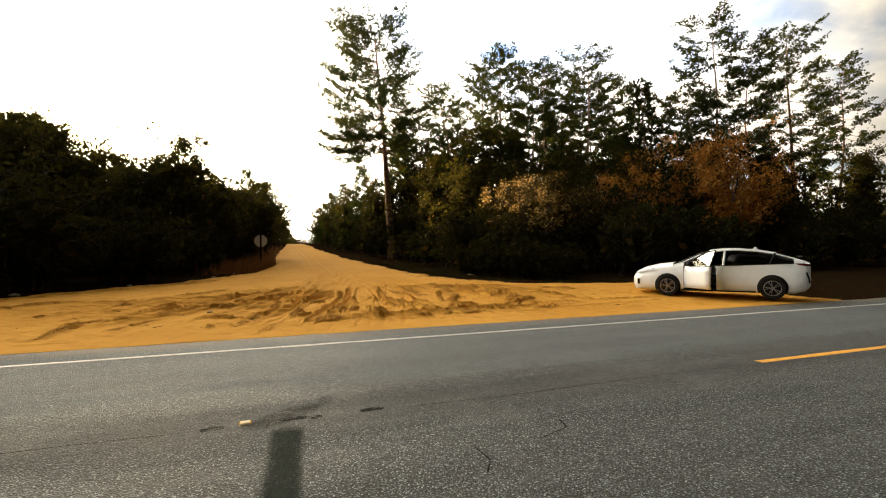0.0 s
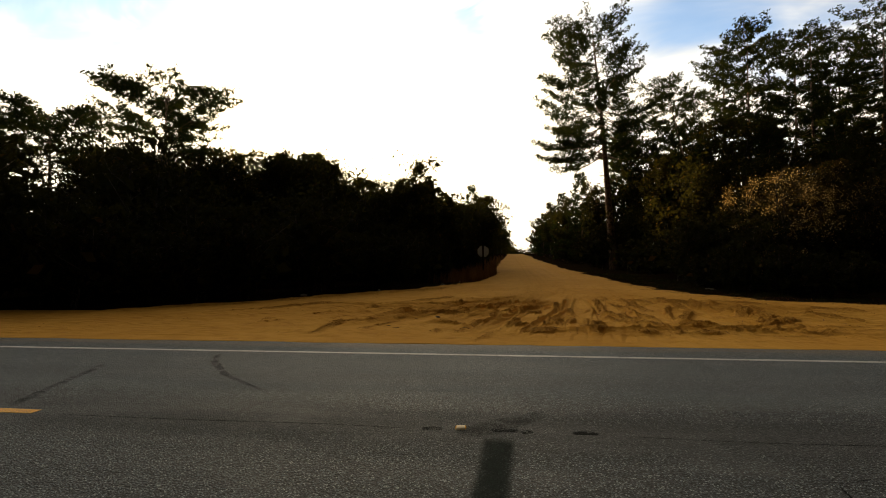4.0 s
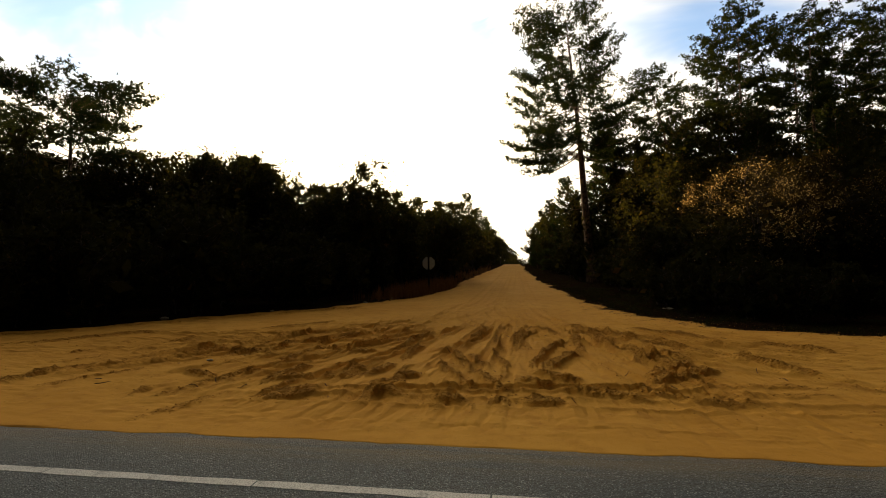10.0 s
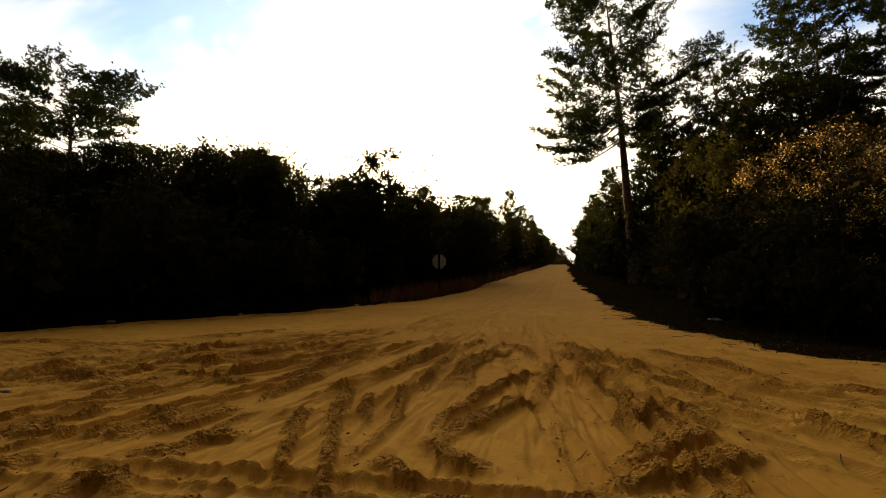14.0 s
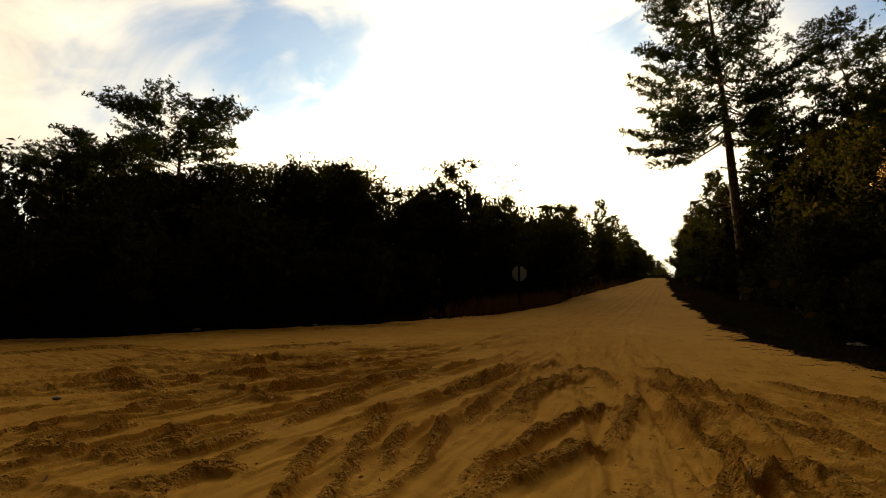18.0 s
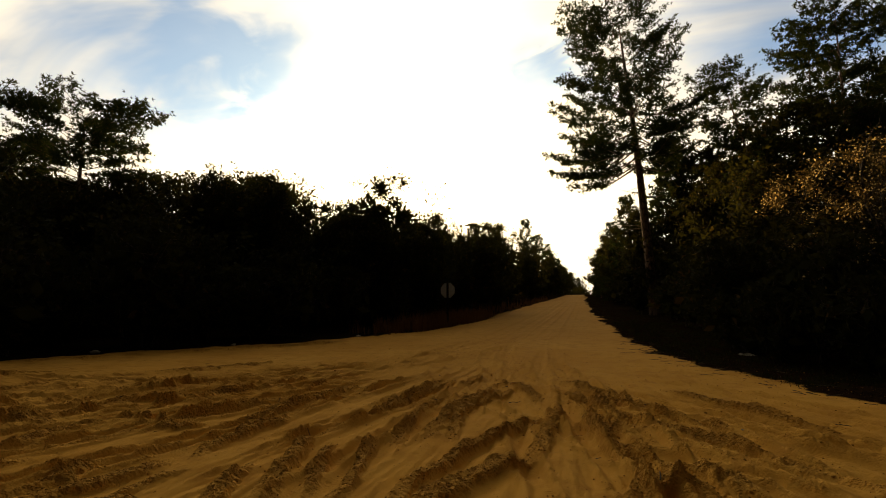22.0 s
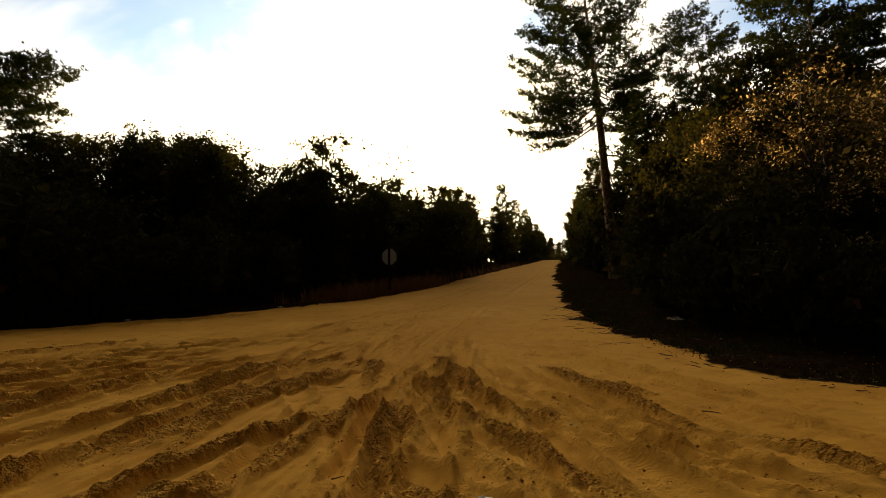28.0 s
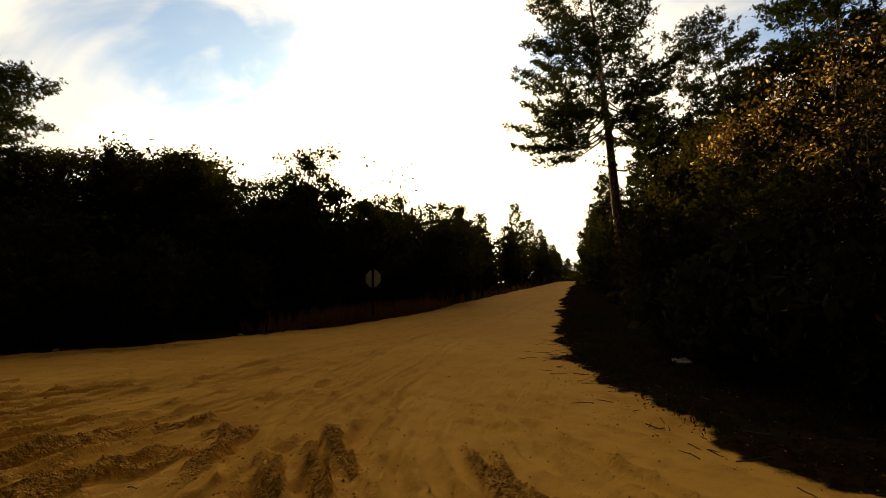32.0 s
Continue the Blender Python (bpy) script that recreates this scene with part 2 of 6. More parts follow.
def mat_paint(name, base, worn=0.5):
    m, n = material(name)
    p = here(n)
    wear = n.ramp(n.noise(p, 7.0, 6.0, 0.7), worn, worn + 0.16)
    chips = n.add("ShaderNodeTexVoronoi", {"Vector": p, "Scale": 95.0}).outputs["Distance"]
    colour = n.mix(wear, base, (base[0] * 0.45 + 0.03, base[1] * 0.45 + 0.03, base[2] * 0.45 + 0.03, 1))
    colour = n.mix(n.math("MULTIPLY", n.ramp(chips, 0.45, 0.7), 0.5), colour, (0.07, 0.07, 0.07, 1))
    normal = n.bump(n.math("SUBTRACT", 1.0, chips), 0.4, 0.006)
    return finish(m, n, principled(n, colour, 0.6, normal))


def mat_stain(name, colour, cover=0.6, solid=0.0):
    """Thin rubber or tar film on the asphalt: broken up by noise, see-through where it is worn off."""
    m, n = material(name)
    p = here(n)
    there = n.ramp(n.math("ADD", n.math("MULTIPLY", n.noise(p, 5.0, 5.0, 0.7), 0.7), n.math("MULTIPLY", n.noise(p, 70.0, 2.0), 0.4)), 0.42, 0.62)
    soft = n.add("ShaderNodeAttribute", attribute_name="sand").outputs["Fac"]
    film = principled(n, colour, 0.9, n.bump(n.noise(p, 90.0, 2.0), 0.6, 0.008), spec=0.06)
    clear = n.add("ShaderNodeBsdfTransparent").outputs[0]
    fac = n.math("MULTIPLY", n.math("MULTIPLY", n.math("ADD", n.math("MULTIPLY", there, 1.0 - solid), solid), cover), soft)
    return finish(m, n, n.add("ShaderNodeMixShader", {0: fac, 1: clear, 2: film}).outputs[0])


def mat_leaf(name, dark, light, glow, share=0.35, rare=None, rough=0.8, thin=0.18):
    """Foliage: each leaf or needle varies; light passes through it."""
    m, n = material(name)
    rnd = n.add("ShaderNodeNewGeometry").outputs["Random Per Island"]
    own = n.add("ShaderNodeObjectInfo").outputs["Random"]
    colour = n.mix(rnd, dark, light)
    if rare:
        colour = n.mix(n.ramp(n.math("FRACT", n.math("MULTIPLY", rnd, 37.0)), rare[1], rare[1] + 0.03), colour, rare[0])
    colour = n.mix(n.math("MULTIPLY", own, 0.35), colour, (dark[0] * 0.8, dark[1] * 0.75, dark[2] * 0.7, 1))
    face = principled(n, colour, rough, spec=0.015)
    thru = n.add("ShaderNodeBsdfTranslucent", {"Color": n.mix(thin, colour, glow)}).outputs[0]
    return finish(m, n, n.add("ShaderNodeMixShader", {0: share, 1: face, 2: thru}).outputs[0])


def mat_bark(name, a, b, scale=1.0):
    m, n = material(name)
    p = n.add("ShaderNodeTexCoord").outputs["Object"]
    q = n.vec("MULTIPLY", p, (9.0 * scale, 9.0 * scale, 2.2 * scale))
    plates = n.add("ShaderNodeTexVoronoi", {"Vector": q, "Scale": 1.0, "Randomness": 0.9}, feature="DISTANCE_TO_EDGE").outputs["Distance"]
    grain = n.noise(q, 2.5, 5.0, 0.65)
    colour = n.mix(n.ramp(plates, 0.02, 0.2), (a[0] * 0.4, a[1] * 0.4, a[2] * 0.4, 1), n.mix(grain, a, b))
    normal = n.bump(n.math("ADD", n.ramp(plates, 0.0, 0.25), n.math("MULTIPLY", grain, 0.4)), 0.8, 0.04)
    return finish(m, n, principled(n, colour, 0.9, normal, spec=0.1))


def mat_plain(name, colour, rough=0.6, metal=0.0, spec=0.4, vary=0.25, scale=8.0, **more):
    m, n = material(name)
    p = n.add("ShaderNodeTexCoord").outputs["Object"]
    k = 1 - vary
    c = n.mix(n.ramp(n.noise(p, scale, 5.0, 0.65), 0.35, 0.7), colour, (colour[0] * k, colour[1] * k, colour[2] * k, 1))
    normal = n.bump(n.noise(p, scale * 12, 3.0), 0.12 * (vary > 0.1), 0.004)
    return finish(m, n, principled(n, c, rough, normal, metal, spec, **more))


GROUND = mat_ground()
ASPHALT = mat_asphalt()
WHITE_LINE = mat_paint("white_road_paint", (0.56, 0.56, 0.545, 1), 0.52)
YELLOW_LINE = mat_paint("yellow_road_paint", (0.80, 0.38, 0.03, 1), 0.55)
RUBBER_MARK = mat_stain("rubber_smear", (0.018, 0.02, 0.02, 1), 0.85)
TAR_MARK = mat_stain("tar_spot", (0.012, 0.012, 0.013, 1), 1.0)
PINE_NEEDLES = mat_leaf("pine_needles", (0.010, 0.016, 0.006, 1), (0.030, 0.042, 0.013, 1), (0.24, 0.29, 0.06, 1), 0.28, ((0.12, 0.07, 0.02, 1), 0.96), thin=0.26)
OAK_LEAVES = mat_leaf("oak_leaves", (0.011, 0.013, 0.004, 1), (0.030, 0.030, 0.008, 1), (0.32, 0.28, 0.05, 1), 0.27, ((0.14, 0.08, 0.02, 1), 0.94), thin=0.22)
# sun glints are painted as bright gold leaves among near-black ones
SUNFLECK_LEAVES = mat_leaf("sunflecked_autumn_leaves", (0.010, 0.007, 0.003, 1), (0.085, 0.055, 0.020, 1), (0.80, 0.50, 0.15, 1), 0.55, ((0.90, 0.64, 0.27, 1), 0.78), thin=0.10)
ORANGE_LEAVES = mat_leaf("rusty_oak_leaves", (0.05, 0.022, 0.008, 1), (0.22, 0.09, 0.022, 1), (0.80, 0.36, 0.07, 1), 0.5, ((0.45, 0.26, 0.09, 1), 0.88), thin=0.45)
# the few gold leaves are highlights of the sun painted on brown foliage
MIXED_LEAVES = mat_leaf("browning_glint_leaves", (0.010, 0.010, 0.004, 1), (0.027, 0.022, 0.008, 1), (0.45, 0.28, 0.06, 1), 0.4, ((0.40, 0.27, 0.10, 1), 0.92), thin=0.12)
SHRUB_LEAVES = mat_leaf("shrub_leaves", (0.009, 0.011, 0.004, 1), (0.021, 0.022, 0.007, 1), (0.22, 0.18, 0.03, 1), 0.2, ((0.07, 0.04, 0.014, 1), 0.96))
# the gold fringe of trees before the low sun is put into this colour
THIN_LEAVES = mat_leaf("thin_sun_fringe_leaves", (0.035, 0.028, 0.010, 1), (0.11, 0.085, 0.026, 1), (0.85, 0.62, 0.20, 1), 0.55, thin=0.5)
DEAD_LEAVES = mat_leaf("dead_oak_leaves", (0.012, 0.007, 0.004, 1), (0.060, 0.030, 0.014, 1), (0.2, 0.1, 0.04, 1), 0.1)
GRASS = mat_leaf("dry_sedge", (0.09, 0.036, 0.014, 1), (0.20, 0.085, 0.030, 1), (0.5, 0.28, 0.1, 1), 0.3)
PINE_BARK = mat_bark("pine_bark", (0.17, 0.10, 0.065, 1), (0.30, 0.20, 0.13, 1))
GREY_BARK = mat_bark("oak_bark", (0.06, 0.05, 0.042, 1), (0.12, 0.10, 0.085, 1), 1.4)
TWIG = mat_plain("dead_twig", (0.06, 0.04, 0.026, 1), 0.9, vary=0.4)


# ---- mesh helpers ----
def mesh_of(name, verts, faces, mat, smooth=False, **attrs):
    """A mesh out of numpy arrays; faces all have the same number of corners."""
    verts, faces = np.asarray(verts, np.float32), np.asarray(faces, np.int32)
    me = bpy.data.meshes.new(name)
    k = faces.shape[1]
    me.vertices.add(len(verts)), me.loops.add(faces.size), me.polygons.add(len(faces))
    me.vertices.foreach_set("co", verts.ravel())
    me.loops.foreach_set("vertex_index", faces.ravel())
    me.polygons.foreach_set("loop_start", np.arange(0, faces.size, k, dtype=np.int32))
    if smooth is not False:
        me.polygons.foreach_set("use_smooth", np.ones(len(faces), bool) if smooth is True else smooth)
    for key, values in attrs.items():
        me.attributes.new(key, "FLOAT", "POINT").data.foreach_set("value", np.asarray(values, np.float32).ravel())
    me.update(calc_edges=True)
    if mat:
        me.materials.append(mat)
    return me


def part_of(name, me, parent, label=""):
    ob = new(name, me)
    ob.parent = parent
    return tagged(ob, label)


def part(name, bm, mat, parent, label="", smooth=True):
    """Links a bmesh as one mesh object under a thing or a part."""
    me = bpy.data.meshes.new(name)
    for f in bm.faces:
        f.smooth = smooth
    bm.to_mesh(me)
    bm.free()
    me.materials.append(mat)
    return part_of(name, me, parent, label)


def thing(name, label, category, m=None, group="", kind=""):
    ob = new(name)
    ob.empty_display_size = 0.2
    if m is not None:
        ob.matrix_basis = m
    return tagged(ob, label, category, group, kind)


class Soup:
    """Collects pieces with triangles or quads into one mesh."""

    def __init__(self):
        self.v, self.f, self.n = [], [], 0

    def add(self, v, f):
        self.v.append(np.asarray(v, np.float32)), self.f.append(np.asarray(f, np.int32) + self.n)
        self.n += len(v)

    def mesh(self, name, mat, smooth=False):
        return mesh_of(name, np.concatenate(self.v), np.concatenate(self.f), mat, smooth)


def tube(soup, pts, radii, sides=6):
    """A tapered tube along a line of points."""
    pts = np.asarray(pts, float)
    way = np.gradient(pts, axis=0)
    way /= np.linalg.norm(way, axis=1)[:, None] + 1e-9
    side = np.cross(way, np.array([0.31, 0.17, 0.93]) if abs(way[0][2]) < 0.8 else np.array([1.0, 0.2, 0.1]))
    side /= np.linalg.norm(side, axis=1)[:, None] + 1e-9
    other = np.cross(way, side)
    ang = np.arange(sides) * 2 * np.pi / sides
    ring = pts[:, None] + np.asarray(radii)[:, None, None] * (np.cos(ang)[None, :, None] * side[:, None] + np.sin(ang)[None, :, None] * other[:, None])
    k = np.arange(len(pts) - 1)[:, None] * sides
    j = np.arange(sides)[None]
    jn = (j + 1) % sides
    quads = np.stack([k + j, k + jn, k + sides + jn, k + sides + j], -1).reshape(-1, 4)
    soup.add(ring.reshape(-1, 3), quads)


def directions(rng, n, flat=1.0):
    d = rng.normal(size=(n, 3))
    d[:, 2] *= flat
    return d / (np.linalg.norm(d, axis=1)[:, None] + 1e-9)


def leaves_at(rng, centres, size, droop=0.0):
    """A pointed leaf of four corners at every centre, turned at random."""
    n = len(centres)
    a = directions(rng, n)
    b = np.cross(a, directions(rng, n))
    b /= np.linalg.norm(b, axis=1)[:, None] + 1e-9
    s = (size * rng.uniform(0.6, 1.25, n))[:, None]
    tip, wing = a * s * 0.55, b * s * 0.30
    fold = np.cross(a, b) * s * 0.10
    v = np.stack([centres - tip, centres + wing + fold, centres + tip * 1.1, centres - wing + fold], 1).reshape(-1, 3)
    return v, np.arange(4 * n).reshape(-1, 4)


def needles_at(rng, centres, aim, length, width, blades=5):
    """A tuft of needles at every centre, spread about its aim."""
    n = len(centres)
    c = np.repeat(centres, blades, 0)
    d = np.repeat(aim, blades, 0) * 0.75 + directions(rng, n * blades)
    d /= np.linalg.norm(d, axis=1)[:, None] + 1e-9
    side = np.cross(d, directions(rng, n * blades))
    side /= np.linalg.norm(side, axis=1)[:, None] + 1e-9
    ln = length * rng.uniform(0.7, 1.2, n * blades)[:, None]
    v = np.stack([c - side * width * 0.5, c + side * width * 0.5, c + d * ln], 1).reshape(-1, 3)
    return v, np.arange(3 * n * blades).reshape(-1, 3)


def bent(p, q, rng, sag=0.0, n=5, wob=0.06):
    """A line from p to q that wanders and sags."""
    p, q = np.asarray(p, float), np.asarray(q, float)
    s = np.linspace(0, 1, n)[:, None]
    ln = np.linalg.norm(q - p)
    line = p + (q - p) * s
    wave = np.cumsum(rng.normal(0, wob * ln / n, (n, 3)), 0)
    line += wave * np.sin(np.pi * s * 0.9) + np.array([0, 0, 1]) * (sag * ln * np.sin(np.pi * s))
    return line


# ---- trees: each kind built once, standing at the origin ----
def make_pine(name, label, seed, height, bare, reach, lean=(0.0, 0.0), branches=46, density=1.0, shape="open", radius=0.2, needle=0.17, stubs=8, extra=(), blades=(9, 0.050), lop=(0.0, 0.0), crook=0.012):
    """A pine: bare trunk to the height `bare`, then limbs that carry side shoots with tufts of needles at their ends.
    lop: how much longer the limbs are on one side, and that side's bearing."""
    rng = np.random.default_rng(seed)
    tree = thing(name, label, "tree")
    s = np.linspace(0, 1, 18)
    bow = rng.uniform(-crook, crook, 4) * height
    axis = np.stack([lean[0] * s ** 1.1 + bow[0] * np.sin(3.0 * s) + bow[2] * 0.5 * np.sin(8 * s), lean[1] * s ** 1.1 + bow[1] * np.sin(2.6 * s) + bow[3] * 0.5 * np.sin(7 * s), height * 0.985 * s], 1)
    rad = radius * (1 - s ** 1.15 * 0.93) * (1 + 0.35 * np.exp(-s * 25))
    trunk, crown = Soup(), Soup()
    tube(trunk, axis, rad, 9)

    def on_axis(z):
        return np.array([np.interp(z, axis[:, 2], axis[:, i]) for i in range(3)])

    spots, aims = [], []
    turn = rng.uniform(0, 6.28)
    for i in range(branches + len(extra)):
        u = min(1.0, (i + rng.uniform(0.1, 0.9)) / branches)
        z = bare + (height - bare) * u ** 0.95
        turn += 2.4 + rng.uniform(-0.6, 0.6)
        if shape == "open":
            grow = reach * float(np.interp(u, [0, 0.10, 0.30, 0.55, 0.78, 0.92, 1], [0.75, 1.0, 0.98, 0.90, 0.80, 0.64, 0.32]))
            rise, sag = -0.30 + 0.85 * u, 0.16 - 0.06 * u
        elif shape == "flat":
            grow = reach * (0.62 + 0.45 * math.sin(math.pi * (u * 0.75 + 0.15)))
            rise, sag = 0.16 + 0.20 * u, -0.05
        else:
            grow = reach * (1.08 - 0.98 * u) + 0.15
            rise, sag = 0.05 + 0.45 * u, 0.10
        grow *= rng.uniform(0.62, 1.12) * (1 + lop[0] * math.cos(turn - lop[1]))
        rise += rng.uniform(-0.14, 0.14)
        if i >= branches:                               # single long limbs, given one by one
            z, turn, grow, rise = extra[i - branches]
        a = on_axis(min(z, height * 0.975))
        f = np.linspace(0, 1, 7)
        side = np.array([-math.sin(turn), math.cos(turn), 0])
        out = np.array([math.cos(turn), math.sin(turn), 0])
        bend = rng.normal(0, 0.10) * grow
        line = a + np.outer(f * grow, out) + np.outer(bend * f ** 2 + rng.normal(0, 0.02 * grow, 7) * f, side)
        line[:, 2] += grow * (rise * f - sag * np.sin(math.pi * f) + 0.10 * f ** 3) + rng.normal(0, 0.02 * grow, 7) * f
        line[:, 2] = np.minimum(line[:, 2], height - 0.1 * rng.random())
        r0 = max(0.016, np.interp(z, axis[:, 2], rad) * 0.33)
        tube(trunk, line, np.linspace(r0, 0.009, 7), 5)
        shoots = max(4, int(grow / 0.22 * density))
        for k in range(shoots):
            g = 0.30 + 0.70 * (k + rng.random()) / shoots
            p = np.array([np.interp(g, f, line[:, j]) for j in range(3)])
            way = rng.uniform(0.5, 1.2) * (1 if k % 2 else -1) * (1.0 - 0.5 * (g > 0.93))
            d = out * math.cos(way) + side * math.sin(way) + np.array([0, 0, rng.normal(0.16, 0.24)])
            ln = (0.36 * grow * (1.05 - g) + 0.32) * rng.uniform(0.6, 1.25)
            ln = min(ln, 1.6)
            q = p + d * ln * 0.55 + np.array([0, 0, rng.normal(-0.03, 0.05)])
            e = p + d * ln + np.array([0, 0, 0.10 * ln])
            if k % 2:
                tube(trunk, np.stack([p, e]), [0.013, 0.005], 3)
            m = max(2, int(ln / 0.062 * density))
            h = rng.uniform(0.22, 1.0, m)[:, None] ** 0.8
            c = np.where(h < 0.55, p + (q - p) * h / 0.55, q + (e - q) * (h - 0.55) / 0.45)
            spots.append(c + rng.normal(0, 0.125, (m, 3)) * [1, 1, 0.65])
            aims.append(np.repeat((d * 0.55 + [0, 0, 0.38])[None], m, 0) + rng.normal(0, 0.25, (m, 3)))
    for _ in range(stubs):                              # dead, broken limbs under the crown
        z = bare * rng.uniform(0.5, 1.08)
        a, ang, ln = on_axis(z), rng.uniform(0, 6.28), rng.uniform(0.5, 2.0)
        b = a + np.array([math.cos(ang) * ln, math.sin(ang) * ln, rng.uniform(-0.45, 0.25) * ln])
        line = bent(a, b, rng, 0.05, 5, 0.25)
        tube(trunk, line, np.linspace(0.032, 0.007, 5), 4)
        tube(trunk, np.stack([line[3], line[3] + rng.normal(0, 0.25, 3)]), [0.012, 0.004], 3)
    c, aim = np.concatenate(spots), np.concatenate(aims)
    crown.add(*needles_at(rng, c, aim, needle, blades[1], blades[0]))
    part_of("trunk", trunk.mesh("pine_trunk", PINE_BARK, True), tree)
    part_of("crown", crown.mesh("pine_crown", PINE_NEEDLES), tree, "clumps of dark green needles")
    return tree


def make_broadleaf(name, label, seed, height, width, leaf, leaf_mat, count, low=0.25, stems=1, wisp=0.0, clump=0.55, category="tree", tops=0.0, fill=0.26):
    """A broad-leaved tree or shrub: forking stems, limbs and twigs, with leaves along the twigs in uneven clumps with gaps."""
    rng = np.random.default_rng(seed)
    tree = thing(name, label, category)
    wood, crown = Soup(), Soup()
    ends, roots = [], []
    for sidx in range(stems):
        ang = rng.uniform(0, 6.28)
        foot = np.array([math.cos(ang), math.sin(ang), 0]) * 0.10 * width * (stems > 1)
        top = foot * 2 + np.array([rng.uniform(-0.12, 0.12) * width, rng.uniform(-0.12, 0.12) * width, height * rng.uniform(0.78, 0.95)])
        line = bent(foot, top, rng, 0, 8, 0.12)
        r = 0.016 * height / stems ** 0.4
        tube(wood, line, np.linspace(r, 0.02, 8), 7)
        forks = int(13 / stems ** 0.5) + 3
        for k in range(forks):
            f = low + (1 - low) * (k + rng.uniform(0, 1)) / forks
            a = np.array([np.interp(f, np.linspace(0, 1, 8), line[:, j]) for j in range(3)])
            ang = k * 2.4 + rng.uniform(-0.6, 0.6)
            prof = math.sin(math.pi * min(1.0, 0.22 + 0.72 * (f - low) / (1.001 - low))) ** 0.7
            ln = width * 0.46 * prof * rng.uniform(0.55, 1.15)
            b = a + np.array([math.cos(ang) * ln, math.sin(ang) * ln, ln * rng.uniform(0.1, 0.75)])
            limb = bent(a, b, rng, 0.04, 6, 0.2)
            keep = limb if category == "tree" else limb[::5]
            tube(wood, keep, np.linspace(max(0.02, r * 0.4 * (1 - f * 0.6)), 0.01, len(keep)), 4 if category == "tree" else 3)
            ends.append(b), roots.append(a)
            for q in range(4 if stems == 1 or category == "tree" else 2):
                g = rng.uniform(0.3, 1.0)
                at = np.array([np.interp(g, np.linspace(0, 1, 6), limb[:, j]) for j in range(3)])
                tip = at + directions(rng, 1, 0.7)[0] * ln * rng.uniform(0.2, 0.5) + [0, 0, 0.1 * ln]
                tube(wood, np.stack([at, tip]), [0.012, 0.005], 3)
                ends.append(tip), roots.append(at)
        ends.append(top), roots.append(line[5])
    ends, roots = np.array(ends), np.array(roots)
    ends[:, 2] = np.clip(ends[:, 2], 0.12, height * 0.96)
    # twigs that splay from every limb's end, upward and outward
    way = ends - roots
    way /= np.linalg.norm(way, axis=1)[:, None] + 1e-9
    per = 7
    base = np.repeat(ends, per, 0)
    d = np.repeat(way, per, 0) * 0.5 + directions(rng, len(base)) + [0, 0, 0.30]
    d /= np.linalg.norm(d, axis=1)[:, None] + 1e-9
    reach = clump * width / 5.0 * rng.uniform(0.5, 1.9, len(base))[:, None]
    tip = base + d * reach * [1, 1, 0.85]
    tip[:, 2] = np.clip(tip[:, 2], 0.06, height)
    for k in range(0, len(base), 4 if category == "tree" else 14):
        tube(wood, np.stack([base[k], tip[k]]), [0.009, 0.003], 3)
    for _ in range(int(tops)):                          # slender shoots that stand out of the outline
        e = ends[rng.integers(len(ends))]
        t = e + np.array([rng.uniform(-0.15, 0.15), rng.uniform(-0.15, 0.15), rng.uniform(0.3, 0.8)]) * height * 0.10
        tube(wood, np.stack([e, (e + t) / 2, t]), [0.012, 0.009, 0.004], 3)
        k = max(8, int(count * 0.005))
        crown.add(*leaves_at(rng, e + (t - e) * rng.uniform(0.1, 1.05, (k, 1)) + rng.normal(0, 0.07, (k, 3)), leaf * 0.8))
    weight = np.repeat(rng.uniform(0.2, 1.0, len(ends)) ** (1 + wisp), per) * rng.uniform(0.3, 1.0, len(base))
    pick = rng.choice(len(base), count, p=weight / weight.sum())
    f = rng.uniform(0.0, 1.05, count)[:, None] ** 0.8
    c = base[pick] * (1 - f) + tip[pick] * f + rng.normal(0, 0.11 * clump * width / 2.6, (count, 3))
    c[:, 2] = np.minimum(np.abs(c[:, 2] - 0.03) + 0.03, height * 1.03)
    c_top = c[:, 2]
    crown.add(*leaves_at(rng, c, leaf))
    inner = int(count * fill)                           # larger tufts deep in the crown, which close it
    if inner:
        pick = rng.integers(0, len(ends), inner)
        c = roots[pick] * 0.6 + ends[pick] * 0.4 + rng.normal(0, 0.16 * clump * width / 2.6, (inner, 3))
        c[:, 2] = np.clip(c[:, 2], 0.1, height * rng.uniform(0.3, 0.72, inner))
        crown.add(*leaves_at(rng, c, leaf * 2.3))
    stretch = height / np.percentile(c_top, 99.6)        # the leaves reach the height that is asked for
    for soup in (wood, crown):
        for v in soup.v:
            v[:, 2] *= stretch
    part_of("trunk", wood.mesh("wood", GREY_BARK, True), tree, "grey branching stems")
    part_of("crown", crown.mesh("leaves", leaf_mat), tree)
    return tree


# ---- ground: one sheet with the sand apron, the dirt road and the woods' floor ----
def profile(y):
    return np.interp(y, [9, 10, 11.5, 13, 15, 20, 24, 31, 45, 70, 105, 115, 160, 300, 900], [0, -0.01, 0.04, 0.09, 0.14, 0.15, 0.24, 0.45, 0.95, 2.0, 3.55, 3.75, 3.2, 3, 3])


def left_edge(y):
    return np.interp(y, [11.4, 12.5, 13.8, 16, 20.5, 24.3, 29, 36, 42, 62, 90, 105, 140], [-95, -25, -12.4, -10, -7.4, -4, -1.6, -0.5, -0.7, -0.2, 1, 1.2, 1.5])


